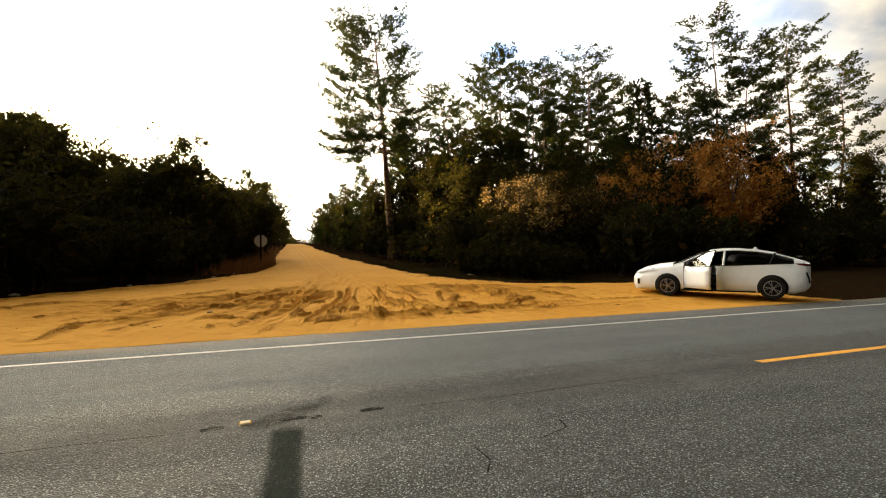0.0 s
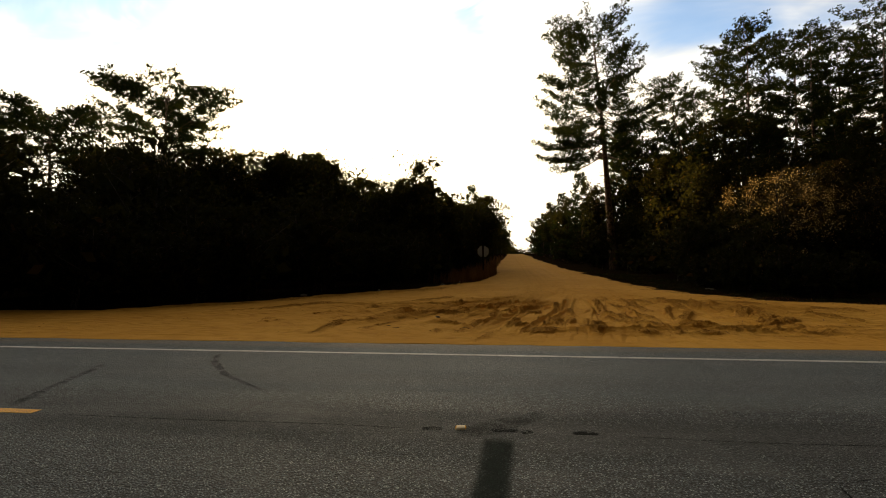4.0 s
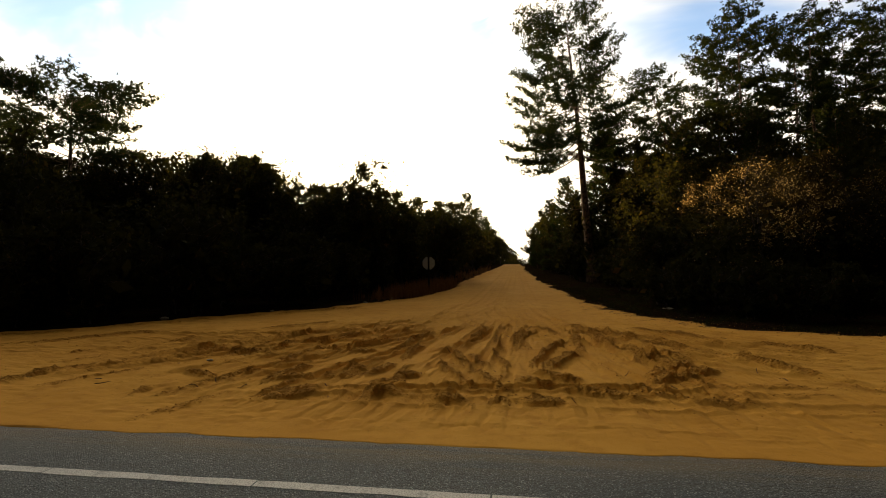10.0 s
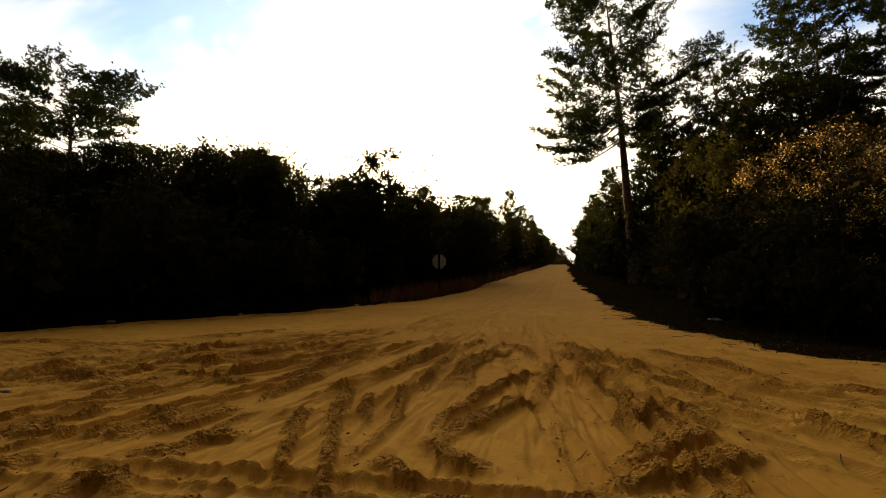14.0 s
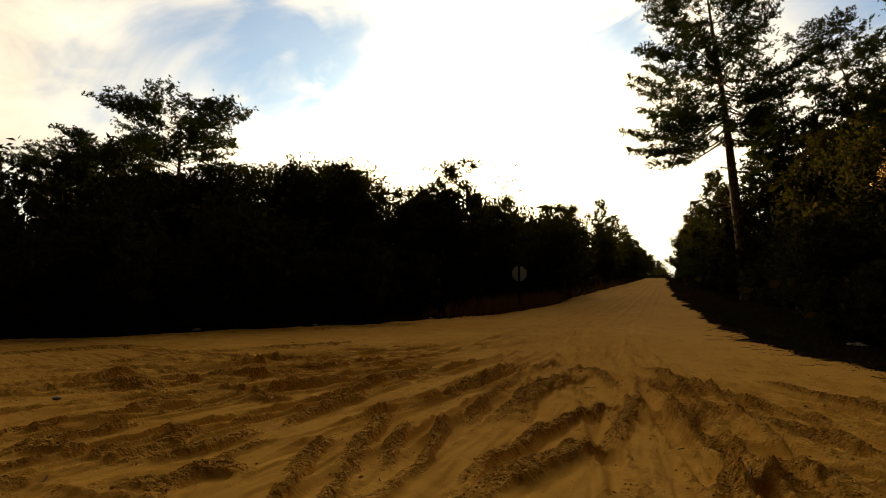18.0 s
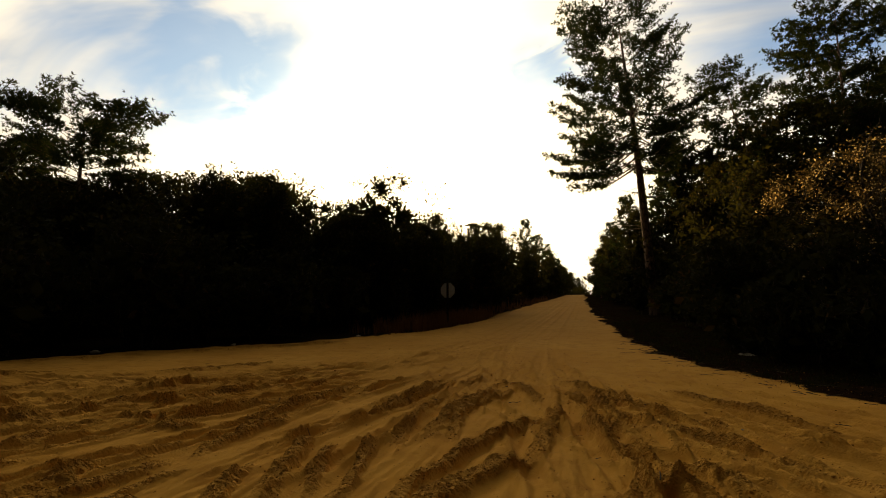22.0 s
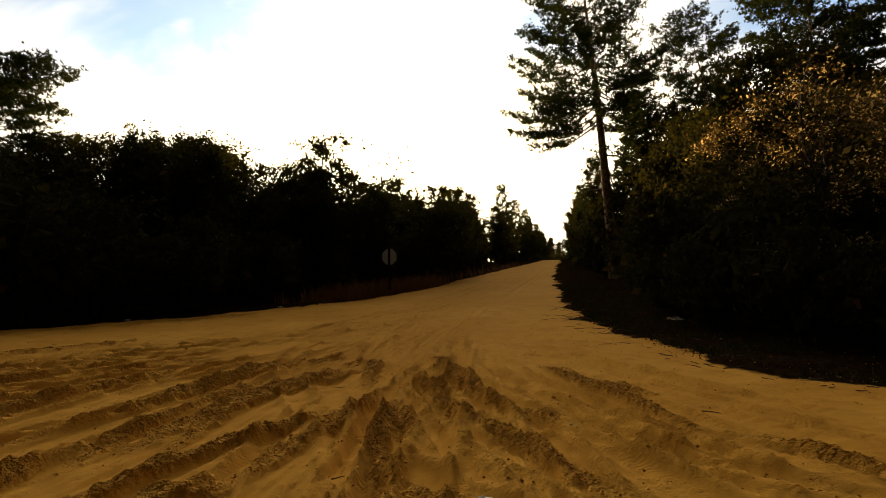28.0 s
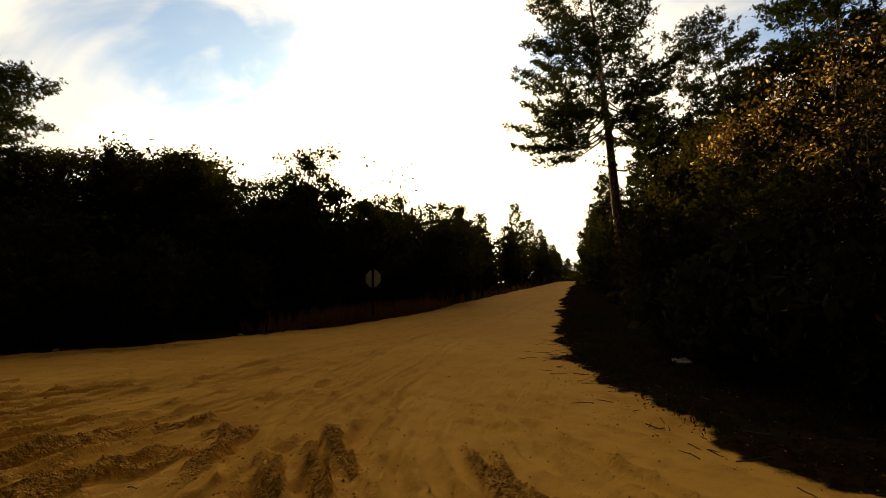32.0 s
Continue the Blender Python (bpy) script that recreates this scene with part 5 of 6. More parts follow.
def build_grass():
    rng = np.random.default_rng(14)
    spots, tall = [], []
    for _ in range(1200):                               # red-brown sedge along the west edge, thick about the sign
        y = rng.triangular(26.5, 32.5, 42) if rng.random() < 0.85 else rng.uniform(30, 75)
        x = float(left_edge(y)) - abs(rng.normal(0.5, 0.9)) + 0.15
        spots.append((x, y, ground_z(x, y) - 0.02)), tall.append(rng.triangular(0.15, 0.45, 1.1))
    tagged(new("tall_grass", blades_mesh("tall_grass", np.array(spots), np.array(tall), GRASS, 0.014, 0.3, 7, 2)), "red-brown dry sedge round the sign post", "grass", kind="stuff")
    spots, tall = [], []
    for _ in range(4200):                               # thin low grass on the east verge
        y = rng.uniform(16.0, 36) if rng.random() < 0.8 else rng.uniform(36, 80)
        x = float(right_edge(y)) + rng.uniform(0.25, 3.2) ** 1.1
        if lattice(np.array(x), np.array(y), 1.3, 5) < 0.42:
            continue
        spots.append((x, y, ground_z(x, y) - 0.01)), tall.append(rng.uniform(0.04, 0.17))
    tagged(new("verge_grass", blades_mesh("verge_grass", np.array(spots), np.array(tall), SHRUB_LEAVES, 0.007, 0.9, 6, 3)), "sparse low grass on the dark verge", "grass", kind="stuff")
    # leaf litter and broken twigs, scattered on the verge and over the rim of the sand
    c, soup = [], Soup()
    for _ in range(2600):
        y = rng.uniform(16.3, 34)
        x = float(right_edge(y)) + abs(rng.normal(0.0, 1.6))
        c.append((x, y, ground_z(x, y) + 0.012))
    soup.add(*leaves_at(rng, np.array(c), 0.045))
    tagged(new("leaf_litter", soup.mesh("leaf_litter", DEAD_LEAVES)), "scattered dry brown leaves on the verge", "leaves", kind="stuff")
    soup = Soup()
    for k in range(170):
        if k < 120:
            y = rng.uniform(16.6, 27)
            x = float(right_edge(y)) + rng.normal(-0.1, 0.45)
        else:
            x, y = rng.uniform(-4, 9.5), rng.uniform(10, 19)
        ln, a = rng.uniform(0.06, 0.34) * (1 if k < 120 else 0.6), rng.uniform(0, 6.28)
        pts = [(x + math.cos(a) * ln * s, y + math.sin(a) * ln * s + rng.normal(0, 0.01), ground_z(x + math.cos(a) * ln * s, y + math.sin(a) * ln * s) + 0.008) for s in (0, 0.35, 0.7, 1)]
        tube(soup, pts, [0.006, 0.005, 0.004, 0.002], 4)
    tagged(new("fallen_twigs", soup.mesh("fallen_twigs", TWIG)), "thin broken twigs lying on the sand's rim", "twigs", kind="stuff")


build_grass()


def lump(rng, r, rings=3, sides=6):
    """A rough clod of sand, a squashed uneven ball."""
    v = [(0, 0, r * 0.7)]
    for i in range(1, rings):
        th = math.pi * i / rings
        for j in range(sides):
            k = rng.uniform(0.7, 1.2)
            v.append((r * math.sin(th) * math.cos(j * 6.283 / sides) * k, r * math.sin(th) * math.sin(j * 6.283 / sides) * k, r * 0.7 * math.cos(th) * k))
    v.append((0, 0, -r * 0.7))
    f = []
    for j in range(sides):
        n = (j + 1) % sides
        f.append((0, 1 + j, 1 + n, 1 + n))
        for i in range(rings - 2):
            a = 1 + i * sides
            f.append((a + j, a + sides + j, a + sides + n, a + n))
        a = 1 + (rings - 2) * sides
        f.append((a + j, len(v) - 1, len(v) - 1, a + n))
    tri = []
    for a, b, c, d in f:
        tri.append((a, b, c))
        if d != c and d != a:
            tri.append((a, c, d))
    return np.array(v), np.array([t for t in tri if len(set(t)) == 3])


SAND_CLOD = mat_plain("damp_sand_clod", (0.38, 0.185, 0.036, 1), 0.95, spec=0.05, vary=0.4, scale=30)
PALE_STONE = mat_plain("pale_stone", (0.32, 0.28, 0.21, 1), 0.8, vary=0.3)


def build_clods():
    rng = np.random.default_rng(19)
    kinds = [lump(rng, 1.0, 2, 5) for _ in range(12)]
    soup = Soup()
    spots = np.array(CLODS)
    loose = np.stack([rng.uniform(-6, 12, 4000), rng.triangular(9.6, 13.5, 23, 4000)], 1)
    loose = loose[lattice(loose[:, 0], loose[:, 1], 0.9, 13) + rng.uniform(-0.2, 0.2, len(loose)) > 0.5]
    loose = loose[(loose[:, 0] > left_edge(loose[:, 1]) + 0.5) & (loose[:, 0] < right_edge(loose[:, 1]) - 0.2)]
    for k, (x, y) in enumerate(np.concatenate([spots, loose])):
        if y < 9.3 or y > 26:
            continue
        v, f = kinds[rng.integers(12)]
        s = rng.uniform(0.005, 0.014) * (1.8 if rng.random() < 0.07 else 1) * (1.0 if k < len(spots) else 0.6)
        soup.add(v * s * rng.uniform(0.7, 1.3, 3) + [x, y, ground_z(x, y) + s * 0.2], f)
    tagged(new("sand_clods", soup.mesh("sand_clods", SAND_CLOD)), "crumbled clods of damp orange sand on the ridges", "clods", kind="stuff")
    for x, y, s in ((-2.4, 28.6, 0.10), (-8.4, 19.6, 0.12), (-5.8, 22.4, 0.08), (-3.2, 26.4, 0.09), (-1.6, 12.5, 0.05), (7.4, 15.2, 0.014)):
        v, f = lump(rng, s, 4, 8)
        stone = new("stone", mesh_of("stone", v * [1.3, 1, 0.7], f, PALE_STONE, True))
        stone.matrix_basis = pose(x, y, ground_z(x, y) + s * 0.3, 0, 0, rng.uniform(0, 360))
        tagged(stone, "pale stone lying at the sand's rim", "stone", "stones on the sand")


build_clods()

PAPER = mat_plain("crumpled_plastic", (0.75, 0.78, 0.8, 1), 0.4, vary=0.15)


def build_litter():
    """A crumpled scrap of clear wrapper on the sand, and a flat pale scrap on the verge."""
    rng = np.random.default_rng(29)
    for x, y, w, label in ((6.9, 13.9, 0.07, "crumpled pale plastic wrapper on the sand"), (9.75, 23.6, 0.26, "flat pale scrap lying on the dark verge"), (10.3, 26.0, 0.16, "flat pale scrap lying on the dark verge")):
        bm = bmesh.new()
        bmesh.ops.create_grid(bm, x_segments=7, y_segments=5, size=w)
        for v in bm.verts:
            v.co.z = rng.uniform(0, w * 0.25)
            v.co.x += rng.normal(0, w * 0.08)
            v.co.y = v.co.y * 0.6 + rng.normal(0, w * 0.08)
        bmesh.ops.solidify(bm, geom=bm.faces[:], thickness=0.004)
        me = bpy.data.meshes.new("litter")
        bm.to_mesh(me), bm.free()
        me.materials.append(PAPER if w < 0.1 else PALE_STONE)
        ob = tagged(new("litter", me), label, "litter")
        ob.matrix_basis = pose(x, y, ground_z(x, y) + 0.006, 0, 0, rng.uniform(0, 360))


build_litter()


# ---- marks and studs on the paved road ----
AMBER = mat_plain("amber_reflector", (0.85, 0.42, 0.05, 1), 0.25, vary=0.1, spec=0.6)
STUD_BODY = mat_plain("grimy_cream_plastic", (0.62, 0.50, 0.30, 1), 0.6, vary=0.35)


def ribbon(name, pts, widths, mat, label):
    """A thin film along a line, fading out towards its sides and ends."""
    pts = np.array(pts, float)
    s = np.linspace(0, 1, 40)
    t = np.linspace(0, 1, len(pts))
    line = np.stack([np.interp(s, t, pts[:, k]) for k in range(2)], 1)
    for _ in range(6):
        line[1:-1] = (line[:-2] + line[1:-1] * 2 + line[2:]) / 4
    w = np.interp(s, np.linspace(0, 1, len(widths)), widths)
    way = np.gradient(line, axis=0)
    way /= np.linalg.norm(way, axis=1)[:, None]
    nrm = np.stack([-way[:, 1], way[:, 0]], 1)
    across = np.linspace(-1, 1, 7)
    v = line[:, None] + nrm[:, None] * (across[None, :, None] * w[:, None, None])
    v = np.concatenate([v, np.full(v.shape[:2] + (1,), 0.003)], 2)
    fade = (1 - np.abs(across[None]) ** 4) * np.clip(np.minimum(s, 1 - s) * 10, 0, 1)[:, None]
    idx = np.arange(40 * 7).reshape(40, 7)
    f = np.stack([idx[:-1, :-1], idx[1:, :-1], idx[1:, 1:], idx[:-1, 1:]], -1).reshape(-1, 4)
    ob = tagged(new(name, mesh_of(name, v.reshape(-1, 3), f, mat, False, sand=fade)), label, "road marking", kind="structure")
    ob.visible_shadow = False


def build_marks():
    ribbon("tyre_mark", [(-4.75, 7.75), (-4.5, 7.2), (-3.75, 6.3), (-2.7, 5.5)], [0.04, 0.08, 0.06, 0.02], FAINT_MARK, "curved dark tyre mark across the lane")
    ribbon("tyre_mark", [(-6.05, 6.85), (-5.75, 6.0), (-5.5, 5.3), (-5.25, 4.7)], [0.07, 0.07], FAINT_MARK, "short dark tyre mark on the asphalt")
    ribbon("dark_patch", [(0.06, 4.34), (0.03, 3.8), (-0.01, 3.1), (-0.06, 1.8)], [0.15, 0.145, 0.15], DARK_PATCH, "dark green-black sealed strip across the near lane")
    ribbon("dark_patch", [(0.55, 5.1), (0.2, 4.75), (-0.1, 4.5), (-0.35, 4.4)], [0.08, 0.2, 0.16], FAINT_MARK, "smeared dark oil patch at the centre line")
    for x, y, w in ((-0.56, 4.47, 0.10), (0.12, 4.49, 0.14), (0.30, 4.46, 0.06), (0.82, 4.49, 0.12)):
        ribbon("tar_spot", [(x - w, y - 0.01), (x, y + 0.015), (x + w, y)], [0.045, 0.06, 0.04], TAR_MARK, "black tar spot left by a lost road stud")
    for pts in ([(0.9, 4.47), (2.2, 4.42), (3.6, 4.47), (5.9, 4.5)], [(-4.8, 4.5), (-3.2, 4.47), (-1.6, 4.5), (-0.7, 4.46)], [(1.9, 3.3), (2.3, 3.45), (2.35, 3.7), (2.8, 3.85)], [(1.3, 2.9), (1.42, 3.1), (1.4, 3.4)]):
        ribbon("crack", pts, [0.006, 0.010, 0.005], TAR_MARK, "thin dark crack in the asphalt")
    stud = thing("road_stud", "yellow square road stud on the centre of the asphalt", "road stud", pose(-0.3, 4.52, 0.0, 0, 0, 4))
    bm = bmesh.new()
    bmesh.ops.create_cone(bm, cap_ends=True, segments=4, radius1=0.072, radius2=0.050, depth=0.018, matrix=pose(0, 0, 0.009, 0, 0, 45))
    bmesh.ops.bevel(bm, geom=list(bm.edges), offset=0.003, segments=2, affect="EDGES", profile=0.5)
    part("body", bm, STUD_BODY, stud, "grimy cream plastic body")
    for s in (-1, 1):
        bm = bmesh.new()
        bmesh.ops.create_cube(bm, size=1, matrix=pose(s * 0.045, 0, 0.010, 0, -s * 38, 0) @ Matrix.Diagonal((0.003, 0.075, 0.013, 1)))
        part("reflector", bm, AMBER, stud, "amber reflector", False)


FAINT_MARK = mat_stain("faint_rubber_smear", (0.02, 0.021, 0.022, 1), 0.5)
DARK_PATCH = mat_stain("sealed_strip", (0.016, 0.023, 0.020, 1), 0.95, 0.75)
build_marks()


# ---- the parked car ----
CAR_WHITE = mat_plain("white_car_paint", (0.74, 0.79, 0.84, 1), 0.28, vary=0.04, spec=0.5, Coat_Weight=0.6)
CAR_BLACK = mat_plain("black_plastic", (0.010, 0.010, 0.011, 1), 0.6, vary=0.2, spec=0.1)
RUBBER = mat_plain("tyre_rubber", (0.014, 0.014, 0.014, 1), 0.9, vary=0.3, spec=0.1)
ALLOY = mat_plain("alloy_rim", (0.30, 0.30, 0.31, 1), 0.35, 0.9, vary=0.1)
LAMP_LENS = mat_plain("clear_lamp_lens", (0.55, 0.57, 0.6, 1), 0.12, 0.3, vary=0.1, spec=0.6)
TAIL_LENS = mat_plain("red_lamp_lens", (0.09, 0.01, 0.012, 1), 0.15, vary=0.1, spec=0.6)


def mat_glass(name, tint, mixed):
    m, n = material(name)
    gloss = n.add("ShaderNodeBsdfGlossy", {"Color": (0.9, 0.9, 0.9, 1), "Roughness": 0.03}).outputs[0]
    clear = n.add("ShaderNodeBsdfTransparent", {"Color": tint}).outputs[0]
    edge = n.add("ShaderNodeFresnel", {"IOR": 1.5}).outputs[0]
    return finish(m, n, n.add("ShaderNodeMixShader", {0: n.math("ADD", n.math("MULTIPLY", edge, 0.35), mixed, clamp=True), 1: clear, 2: gloss}).outputs[0])


DARK_GLASS = mat_glass("tinted_glass", (0.010, 0.012, 0.020, 1), 0.0)
CLEAR_GLASS = mat_glass("clear_glass", (0.72, 0.74, 0.66, 1), 0.0)

# side view of the car: station, underside, lower edge of windows, top line, half width, half width of the top
CAR_STATIONS = [
    (2.42, 0.30, 0.56, 0.62, 0.52, 0.44), (2.33, 0.18, 0.66, 0.76, 0.70, 0.58), (2.08, 0.18, 0.75, 0.90, 0.80, 0.62), (1.65, 0.17, 0.83, 1.00, 0.865, 0.64),
    (1.22, 0.17, 0.89, 1.05, 0.875, 0.67), (0.90, 0.17, 0.92, 1.16, 0.88, 0.62), (0.55, 0.17, 0.93, 1.325, 0.88, 0.58), (0.22, 0.17, 0.94, 1.435, 0.88, 0.56),
    (-0.12, 0.17, 0.95, 1.475, 0.88, 0.56), (-0.55, 0.17, 0.965, 1.47, 0.88, 0.555), (-1.00, 0.17, 0.985, 1.425, 0.88, 0.54), (-1.45, 0.17, 1.005, 1.335, 0.875, 0.52),
    (-1.85, 0.18, 1.02, 1.215, 0.86, 0.52), (-2.08, 0.24, 1.03, 1.12, 0.81, 0.58), (-2.22, 0.38, 1.0, 1.05, 0.70, 0.54)]


def car_ring(st):
    x, low, belt, top, w, wt = st
    crown = float(np.interp(x, [-1.4, -0.6, 0.1, 1.1, 2.0], [0.055, 0.06, 0.085, 0.12, 0.09]))
    half = [(0.0, low), (w * 0.86, low), (w * 0.975, low + 0.09), (w, low + 0.30 * (belt - low) + 0.05), (w * 0.985, low + 0.62 * (belt - low)), (w * 0.95, belt),
            (wt + 0.04, top - crown), (wt - 0.10, top - crown * 0.3), (0.0, top)]
    return [(x, y, z) for y, z in half]


def build_car(x, y, turn):
    car = thing("car", "white hatchback car parked off the road with its driver's door ajar", "car", pose(x, y, 0.065, 0, 0, turn))
    rings = [car_ring(s) for s in CAR_STATIONS]
    fine = []                                           # two stations for each given one, eased
    for k in range(len(rings) - 1):
        fine.append(np.array(rings[k]))
    fine.append(np.array(rings[-1]))
    panels = {"body": [], "side_window": [], "windscreen": [], "rear_window": []}
    for s in (1, -1):
        for k in range(len(fine) - 1):
            for j in range(8):
                quad = [fine[k][j], fine[k + 1][j], fine[k + 1][j + 1], fine[k][j + 1]]
                quad = [np.array([p[0], p[1] * s, p[2]]) for p in quad]
                x0, x1 = fine[k][0][0], fine[k + 1][0][0]
                where = "body"
                if j == 5 and x0 <= 0.9 and x1 >= -1.86:
                    where = "side_window"
                if j in (6, 7) and x0 <= 1.23 and x1 >= 0.21:
                    where = "windscreen"
                if j in (6, 7) and x0 <= -1.4 and x1 >= -2.13:
                    where = "rear_window"
                if s == 1 and 1 <= j <= 4 and x0 <= 0.9 and x1 >= -0.13:
                    continue                             # the door's opening
                if s == 1 and j == 5 and x0 <= 0.9 and x1 >= -0.13:
                    continue
                panels[where].append(quad if s == 1 else quad[::-1])
    for s in (1, -1):                                    # nose and tail caps
        for ring, order in ((fine[0], 1), (fine[-1], -1)):
            for j in range(8):
                quad = [np.array([ring[j][0], 0, ring[j][2]]), np.array([ring[j][0], ring[j][1] * s, ring[j][2]]), np.array([ring[j + 1][0], ring[j + 1][1] * s, ring[j + 1][2]]), np.array([ring[j + 1][0], 0, ring[j + 1][2]])]
                panels["body"].append(quad)

    def panel_bm(quads, thick=0.0, inset=0.0):
        bm = bmesh.new()
        for q in quads:
            try:
                bm.faces.new([bm.verts.new(p) for p in q])
            except ValueError:
                pass
        bmesh.ops.remove_doubles(bm, verts=bm.verts, dist=0.0008)
        bmesh.ops.dissolve_degenerate(bm, edges=bm.edges, dist=0.001)
        bmesh.ops.recalc_face_normals(bm, faces=bm.faces)
        if thick:
            bmesh.ops.solidify(bm, geom=bm.faces[:], thickness=thick)
        return bm
    body = part("body", panel_bm(panels["body"]), CAR_WHITE, car, "glossy white bodywork")
    for name, label, mat in (("windscreen", "sloping windscreen", DARK_GLASS), ("rear_window", "dark rear window", DARK_GLASS)):
        part(name, panel_bm(panels[name], 0.005), mat, car, label)
    for s in (1, -1):
        part("side_window", panel_bm([q for q in panels["side_window"] if np.mean([p[1] for p in q]) * s > 0], 0.005), DARK_GLASS, car, "dark tinted side glass")

    def bar(name, pts, r, mat, parent=car, label="", sides=6):
        soup = Soup()
        tube(soup, pts, np.full(len(pts), r), sides)
        return part_of(name, soup.mesh(name, mat, True), parent, label)
    for s in (1, -1):                                    # pillars, window trim, arches
        belt = [(st[0], s * (st[4] * 0.952), st[2]) for st in CAR_STATIONS[5:13]]
        roof = [(q[6][0], s * (q[6][1] + 0.002), q[6][2]) for q in rings[4:14]]
        if s < 0:
            bar("window_trim", belt, 0.012, CAR_BLACK)
        else:
            bar("window_trim", belt[3:], 0.012, CAR_BLACK)
        bar("roof_rail", roof, 0.024, CAR_WHITE, label="white roof edge")
        for a, b, r, mat in (((-0.16, 0.838, 0.95), (-0.20, 0.612, 1.40), 0.034, CAR_WHITE), ((-1.30, 0.83, 1.0), (-1.42, 0.57, 1.30), 0.03, CAR_BLACK)):
            bar("pillar", [(a[0], s * a[1], a[2]), (b[0], s * b[1], b[2])], r, mat)
        for ax in (1.35, -1.35):
            bm = bmesh.new()
            bmesh.ops.create_cone(bm, cap_ends=True, segments=32, radius1=0.365, radius2=0.365, depth=0.30, matrix=pose(ax, s * 0.733, 0.335, 90))
            geom = bm.verts[:] + bm.edges[:] + bm.faces[:]
            bmesh.ops.bisect_plane(bm, geom=geom, plane_co=(0, 0, 0.175), plane_no=(0, 0, -1), clear_outer=True)
            part("wheel_arch", bm, CAR_BLACK, car, "black wheel arch")
    for s in (1, -1):
        for ax in (1.35, -1.35):
            wheel = new("wheel")
            wheel.parent = car
            wheel.matrix_basis = pose(ax, s * 0.812, 0.322)
            prof = [(0.205, -0.085), (0.30, -0.10), (0.318, -0.085), (0.322, 0.0), (0.318, 0.085), (0.30, 0.10), (0.205, 0.085)]
            n = 36
            v = [(r * math.cos(6.283 * k / n), w, r * math.sin(6.283 * k / n)) for k in range(n) for r, w in prof]
            m = len(prof)
            f = [(k * m + j, ((k + 1) % n) * m + j, ((k + 1) % n) * m + (j + 1) % m, k * m + (j + 1) % m) for k in range(n) for j in range(m)]
            part_of("tyre", mesh_of("tyre", v, f, RUBBER, True), wheel, "black rubber tyre")
            rim = bmesh.new()
            bmesh.ops.create_cone(rim, cap_ends=True, segments=14, radius1=0.05, radius2=0.04, depth=0.03, matrix=pose(0, s * 0.085, 0, 90))
            for k in range(5):
                for d in (-10, 10):
                    turn_k = 72 * k + d
                    bmesh.ops.create_cube(rim, size=1, matrix=pose(0, s * 0.088, 0, 0, turn_k, 0) @ pose(0.125, 0, 0) @ Matrix.Diagonal((0.19, 0.014, 0.018, 1)))
            part("rim", rim, ALLOY, wheel, "spoked alloy rim", False)
            hoop = Soup()
            tube(hoop, [(0.208 * math.cos(6.283 * k / 30), s * 0.082, 0.208 * math.sin(6.283 * k / 30)) for k in range(31)], np.full(31, 0.012), 5)
            part_of("rim_lip", hoop.mesh("rim_lip", ALLOY, True), wheel)
            bm = bmesh.new()
            bmesh.ops.create_cone(bm, cap_ends=True, segments=24, radius1=0.20, radius2=0.20, depth=0.02, matrix=pose(0, s * 0.04, 0, 90))
            part("brake_disc", bm, CAR_BLACK, wheel)
    # the open driver's door, hung at its front edge
    door = new("door")
    door.parent = car
    door.matrix_basis = pose(0.88, 0.868, 0, 0, 0, -43)
    tagged(door, "white driver's door standing ajar")

    def door_panel(points, thick, mat, name, label=""):
        bm = bmesh.new()
        bm.faces.new([bm.verts.new((px - 0.88, py - 0.868, pz)) for px, py, pz in points])
        bmesh.ops.solidify(bm, geom=bm.faces[:], thickness=thick)
        bmesh.ops.recalc_face_normals(bm, faces=bm.faces)
        bmesh.ops.bevel(bm, geom=[e for e in bm.edges], offset=0.006, segments=2, affect="EDGES", profile=0.5)
        return part(name, bm, mat, door, label, False)
    soup = Soup()
    cols = np.linspace(0.88, -0.11, 6)
    rows = [(0.27, 0.868), (0.45, 0.878), (0.62, 0.874), (0.78, 0.862), (0.93, 0.838)]
    v = [(cx - 0.88, wy - 0.868 + 0.004, wz) for cx in cols for wz, wy in rows]
    f = [(a * 5 + b, (a + 1) * 5 + b, (a + 1) * 5 + b + 1, a * 5 + b + 1) for a in range(5) for b in range(4)]
    soup.add(v, f)
    v2 = [(px, py - 0.07, pz) for px, py, pz in v]
    bm = bmesh.new()
    outer, inner = [bm.verts.new(p) for p in v], [bm.verts.new(p) for p in v2]
    for a, b, c, d in f:
        bm.faces.new((outer[a], outer[b], outer[c], outer[d])), bm.faces.new((inner[d], inner[c], inner[b], inner[a]))
    rim = [k * 5 for k in range(6)] + [25 + k for k in range(1, 5)] + [k * 5 + 4 for k in range(4, -1, -1)] + [3, 2, 1]
    for k in range(len(rim)):
        a, b = rim[k], rim[(k + 1) % len(rim)]
        bm.faces.new((outer[a], inner[a], inner[b], outer[b]))
    bmesh.ops.recalc_face_normals(bm, faces=bm.faces)
    part("door_skin", bm, CAR_WHITE, door, "glossy white door skin")
    door_panel([(0.80, 0.79, 0.32), (-0.06, 0.79, 0.32), (-0.06, 0.765, 0.90), (0.80, 0.765, 0.90)], 0.012, CAR_BLACK, "door_card", "black inner door trim")
    frame_pts = [(0.84 - 0.88, -0.03, 0.93), (0.55 - 0.88, -0.16, 1.18), (0.24 - 0.88, -0.245, 1.355), (-0.10 - 0.88, -0.255, 1.40), (-0.11 - 0.88, -0.03, 0.94)]
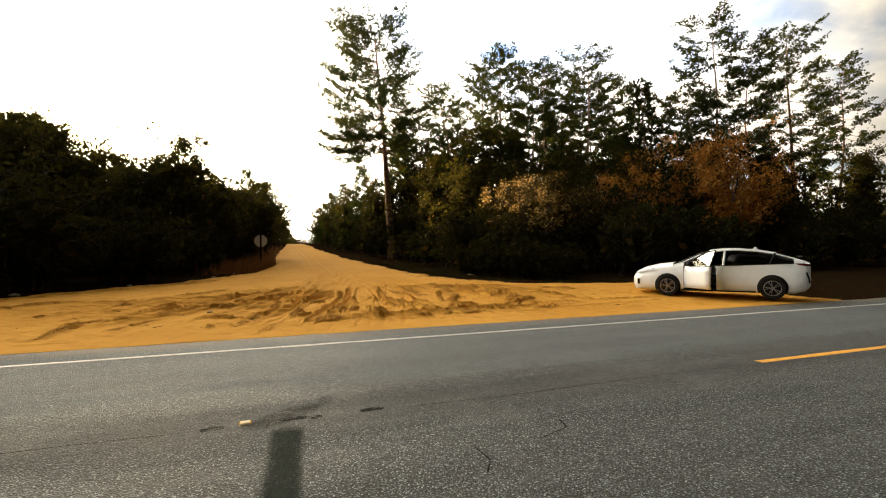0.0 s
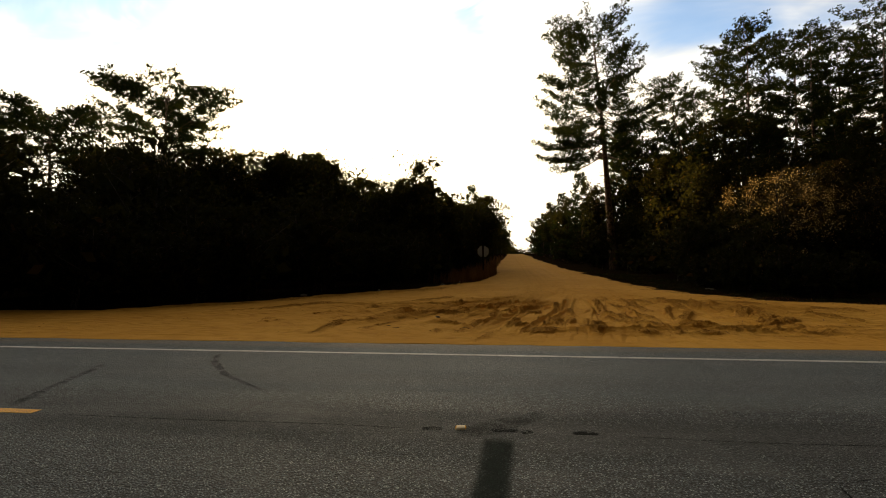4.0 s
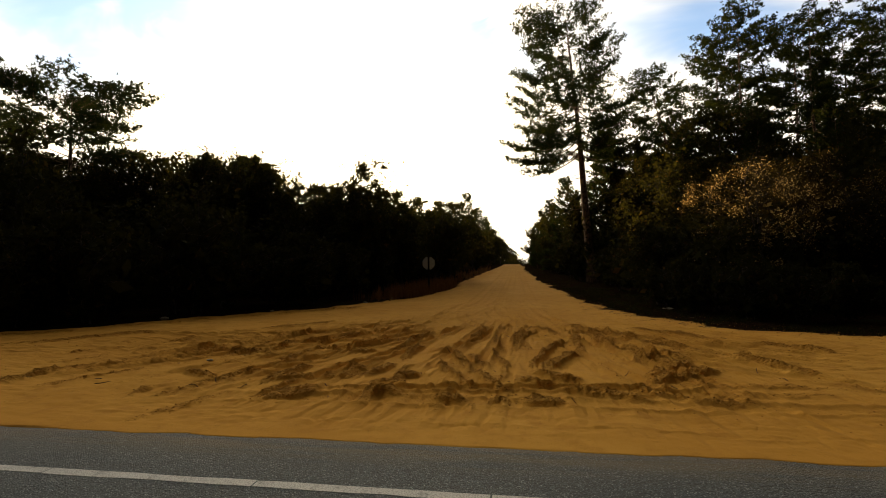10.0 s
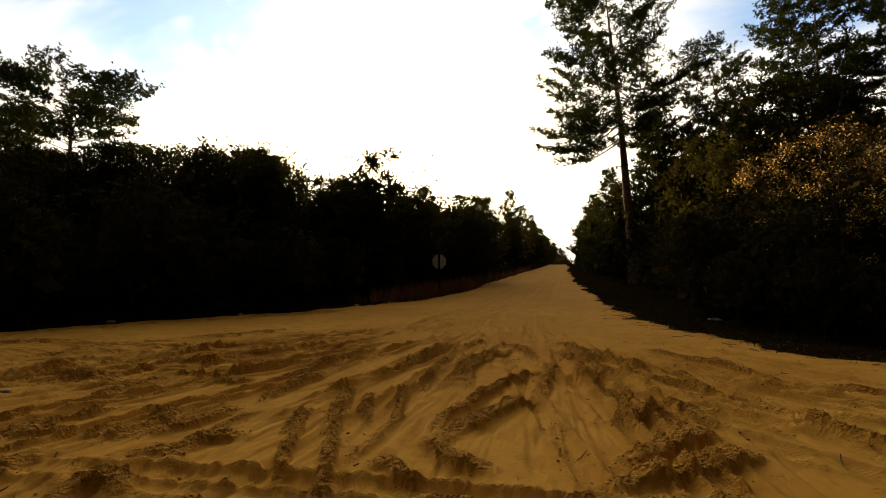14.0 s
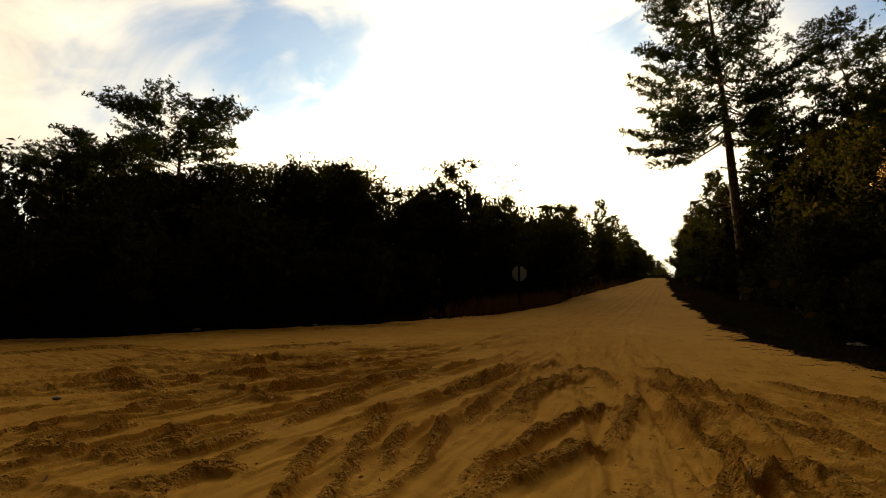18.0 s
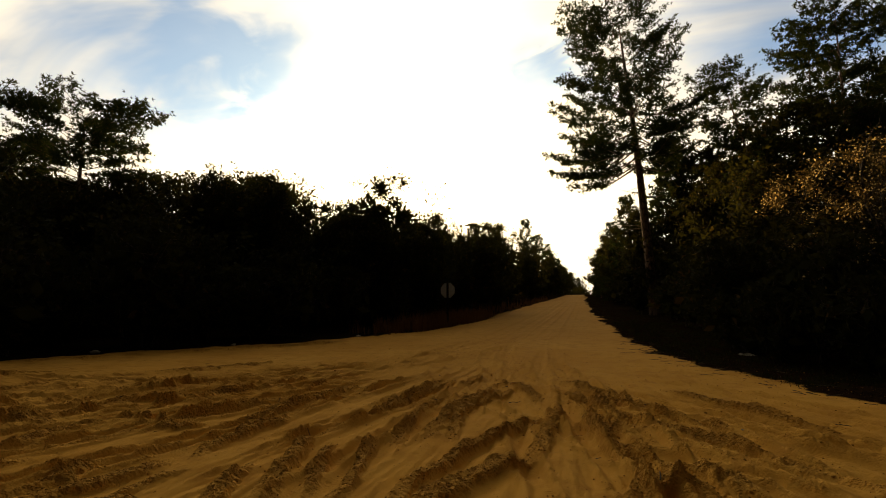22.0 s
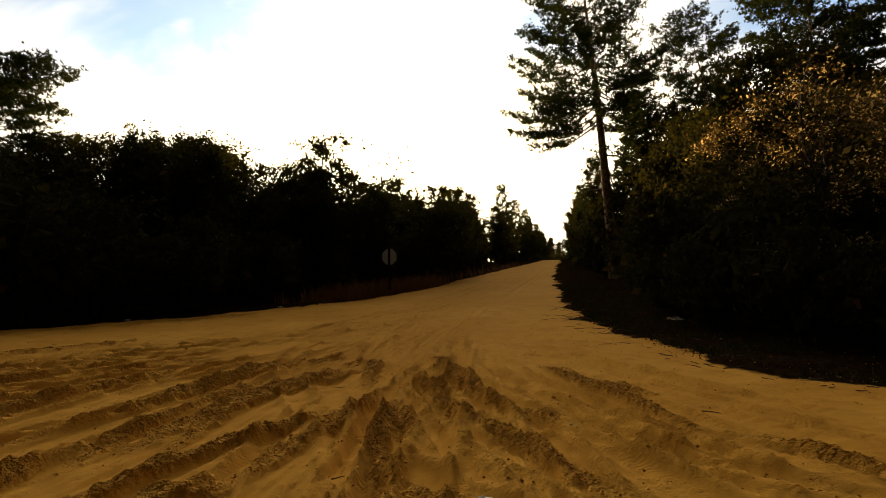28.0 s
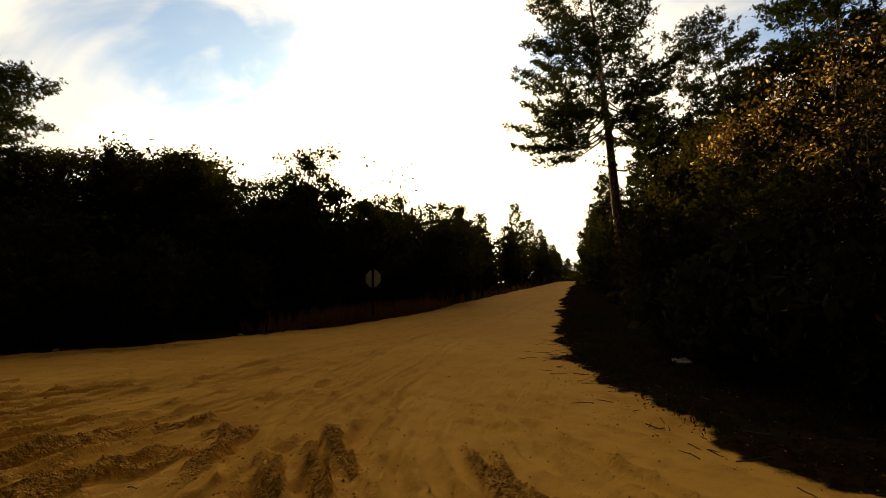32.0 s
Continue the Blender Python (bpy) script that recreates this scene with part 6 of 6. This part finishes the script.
    bar("window_frame", frame_pts, 0.020, CAR_BLACK, door, "black window frame")
    bm = bmesh.new()
    bm.faces.new([bm.verts.new(p) for p in frame_pts])
    bmesh.ops.solidify(bm, geom=bm.faces[:], thickness=0.004)
    part("door_window", bm, CLEAR_GLASS, door, "clear door glass", False)
    bar("handle", [(-0.78, 0.0, 0.80), (-0.84, 0.03, 0.805), (-0.95, 0.03, 0.805), (-0.98, 0.0, 0.80)], 0.011, CAR_WHITE, door, "white pull handle")
    for s in (1, -1):                                    # mirrors, lamps
        bm = bmesh.new()
        bmesh.ops.create_icosphere(bm, subdivisions=2, radius=1, matrix=pose(0.72, s * 1.0, 1.0) @ Matrix.Diagonal((0.07, 0.12, 0.075, 1)))
        part("mirror", bm, CAR_BLACK if s > 0 else CAR_WHITE, car, "wing mirror")
        bm = bmesh.new()
        pts = [(2.32, 0.66, 0.665), (2.10, 0.775, 0.735), (1.70, 0.845, 0.83), (1.72, 0.80, 0.87), (1.98, 0.755, 0.815), (2.27, 0.66, 0.725)]
        bm.faces.new([bm.verts.new((a, s * (b + 0.012), c)) for a, b, c in pts])
        bmesh.ops.solidify(bm, geom=bm.faces[:], thickness=0.03)
        part("headlamp", bm, LAMP_LENS, car, "clear swept-back headlamp", False)
        bm = bmesh.new()
        bmesh.ops.create_cube(bm, size=1, matrix=pose(2.20, s * 0.735, 0.43, 0, 0, -s * 40) @ Matrix.Diagonal((0.04, 0.14, 0.17, 1)))
        bmesh.ops.bevel(bm, geom=list(bm.edges), offset=0.015, segments=2, affect="EDGES", profile=0.5)
        part("fog_lamp", bm, CAR_BLACK, car, "black fog lamp recess")
        bm = bmesh.new()
        pts = [(-1.88, 0.83, 1.02), (-2.08, 0.785, 1.02), (-2.20, 0.69, 1.0), (-2.215, 0.69, 0.94), (-2.10, 0.785, 0.95), (-1.92, 0.83, 0.99)]
        bm.faces.new([bm.verts.new((a, s * (b + 0.012), c)) for a, b, c in pts])
        bmesh.ops.triangulate(bm, faces=bm.faces[:])
        bmesh.ops.solidify(bm, geom=bm.faces[:], thickness=0.02)
        part("tail_lamp", bm, TAIL_LENS, car, "dark red tail lamp", False)
        bar("sill", [(0.95, s * 0.86, 0.20), (-0.95, s * 0.86, 0.20)], 0.022, CAR_BLACK, label="black sill strip")
    for s in (1, -1):
        bar("bumper_vent", [(-2.12, s * 0.775, 0.78), (-2.18, s * 0.745, 0.60), (-2.19, s * 0.73, 0.48)], 0.022, CAR_BLACK, label="black bumper vent")
    bm = bmesh.new()
    bmesh.ops.create_cube(bm, size=1, matrix=pose(-0.06, 0.835, 0.57) @ Matrix.Diagonal((0.17, 0.05, 0.72, 1)))
    bmesh.ops.bevel(bm, geom=list(bm.edges), offset=0.015, segments=2, affect="EDGES", profile=0.5)
    part("door_jamb", bm, CAR_WHITE, car, "white door jamb")
    bar("spoiler", [(-1.98, -0.52, 1.19), (-2.06, -0.25, 1.20), (-2.06, 0.25, 1.20), (-1.98, 0.52, 1.19)], 0.022, CAR_BLACK, label="black rear spoiler")
    bar("grille", [(2.36, -0.42, 0.44), (2.39, 0, 0.44), (2.36, 0.42, 0.44)], 0.06, CAR_BLACK, label="black lower grille")
    bm = bmesh.new()
    bmesh.ops.create_cone(bm, cap_ends=True, segments=10, radius1=0.05, radius2=0.01, depth=0.07, matrix=pose(-0.95, 0, 1.46) @ Matrix.Diagonal((1.8, 0.5, 1, 1)))
    part("aerial_fin", bm, CAR_WHITE, car)
    for s in (1, -1):
        bm = bmesh.new()
        bmesh.ops.create_cube(bm, size=1, matrix=pose(0.05, s * 0.36, 0.52) @ Matrix.Diagonal((0.5, 0.48, 0.16, 1)))
        bmesh.ops.create_cube(bm, size=1, matrix=pose(-0.26, s * 0.36, 0.84, 0, -14) @ Matrix.Diagonal((0.14, 0.46, 0.62, 1)))
        bmesh.ops.create_cube(bm, size=1, matrix=pose(-0.34, s * 0.36, 1.22, 0, -10) @ Matrix.Diagonal((0.09, 0.24, 0.17, 1)))
        bmesh.ops.bevel(bm, geom=list(bm.edges), offset=0.03, segments=2, affect="EDGES", profile=0.5)
        part("seat", bm, CAR_BLACK, car, "dark front seat")
    hoop = Soup()
    tube(hoop, [(0.52 + 0.06 * math.sin(6.283 * k / 24), 0.36 + 0.18 * math.cos(6.283 * k / 24), 0.90 + 0.17 * math.sin(6.283 * k / 24)) for k in range(25)], np.full(25, 0.014), 5)
    part_of("steering_wheel", hoop.mesh("steering_wheel", CAR_BLACK, True), car)
    bm = bmesh.new()
    bmesh.ops.create_cube(bm, size=1, matrix=pose(0.84, 0, 0.80) @ Matrix.Diagonal((0.36, 1.56, 0.22, 1)))
    bmesh.ops.bevel(bm, geom=list(bm.edges), offset=0.05, segments=2, affect="EDGES", profile=0.5)
    part("dashboard", bm, CAR_BLACK, car, "dark dashboard")
    bm = bmesh.new()
    bmesh.ops.create_cube(bm, size=1, matrix=pose(-0.1, 0, 0.25) @ Matrix.Diagonal((2.2, 1.6, 0.04, 1)))
    part("cabin_floor", bm, CAR_BLACK, car, "dark cabin floor", False)


build_car(12.99, 11.11, 126.9)
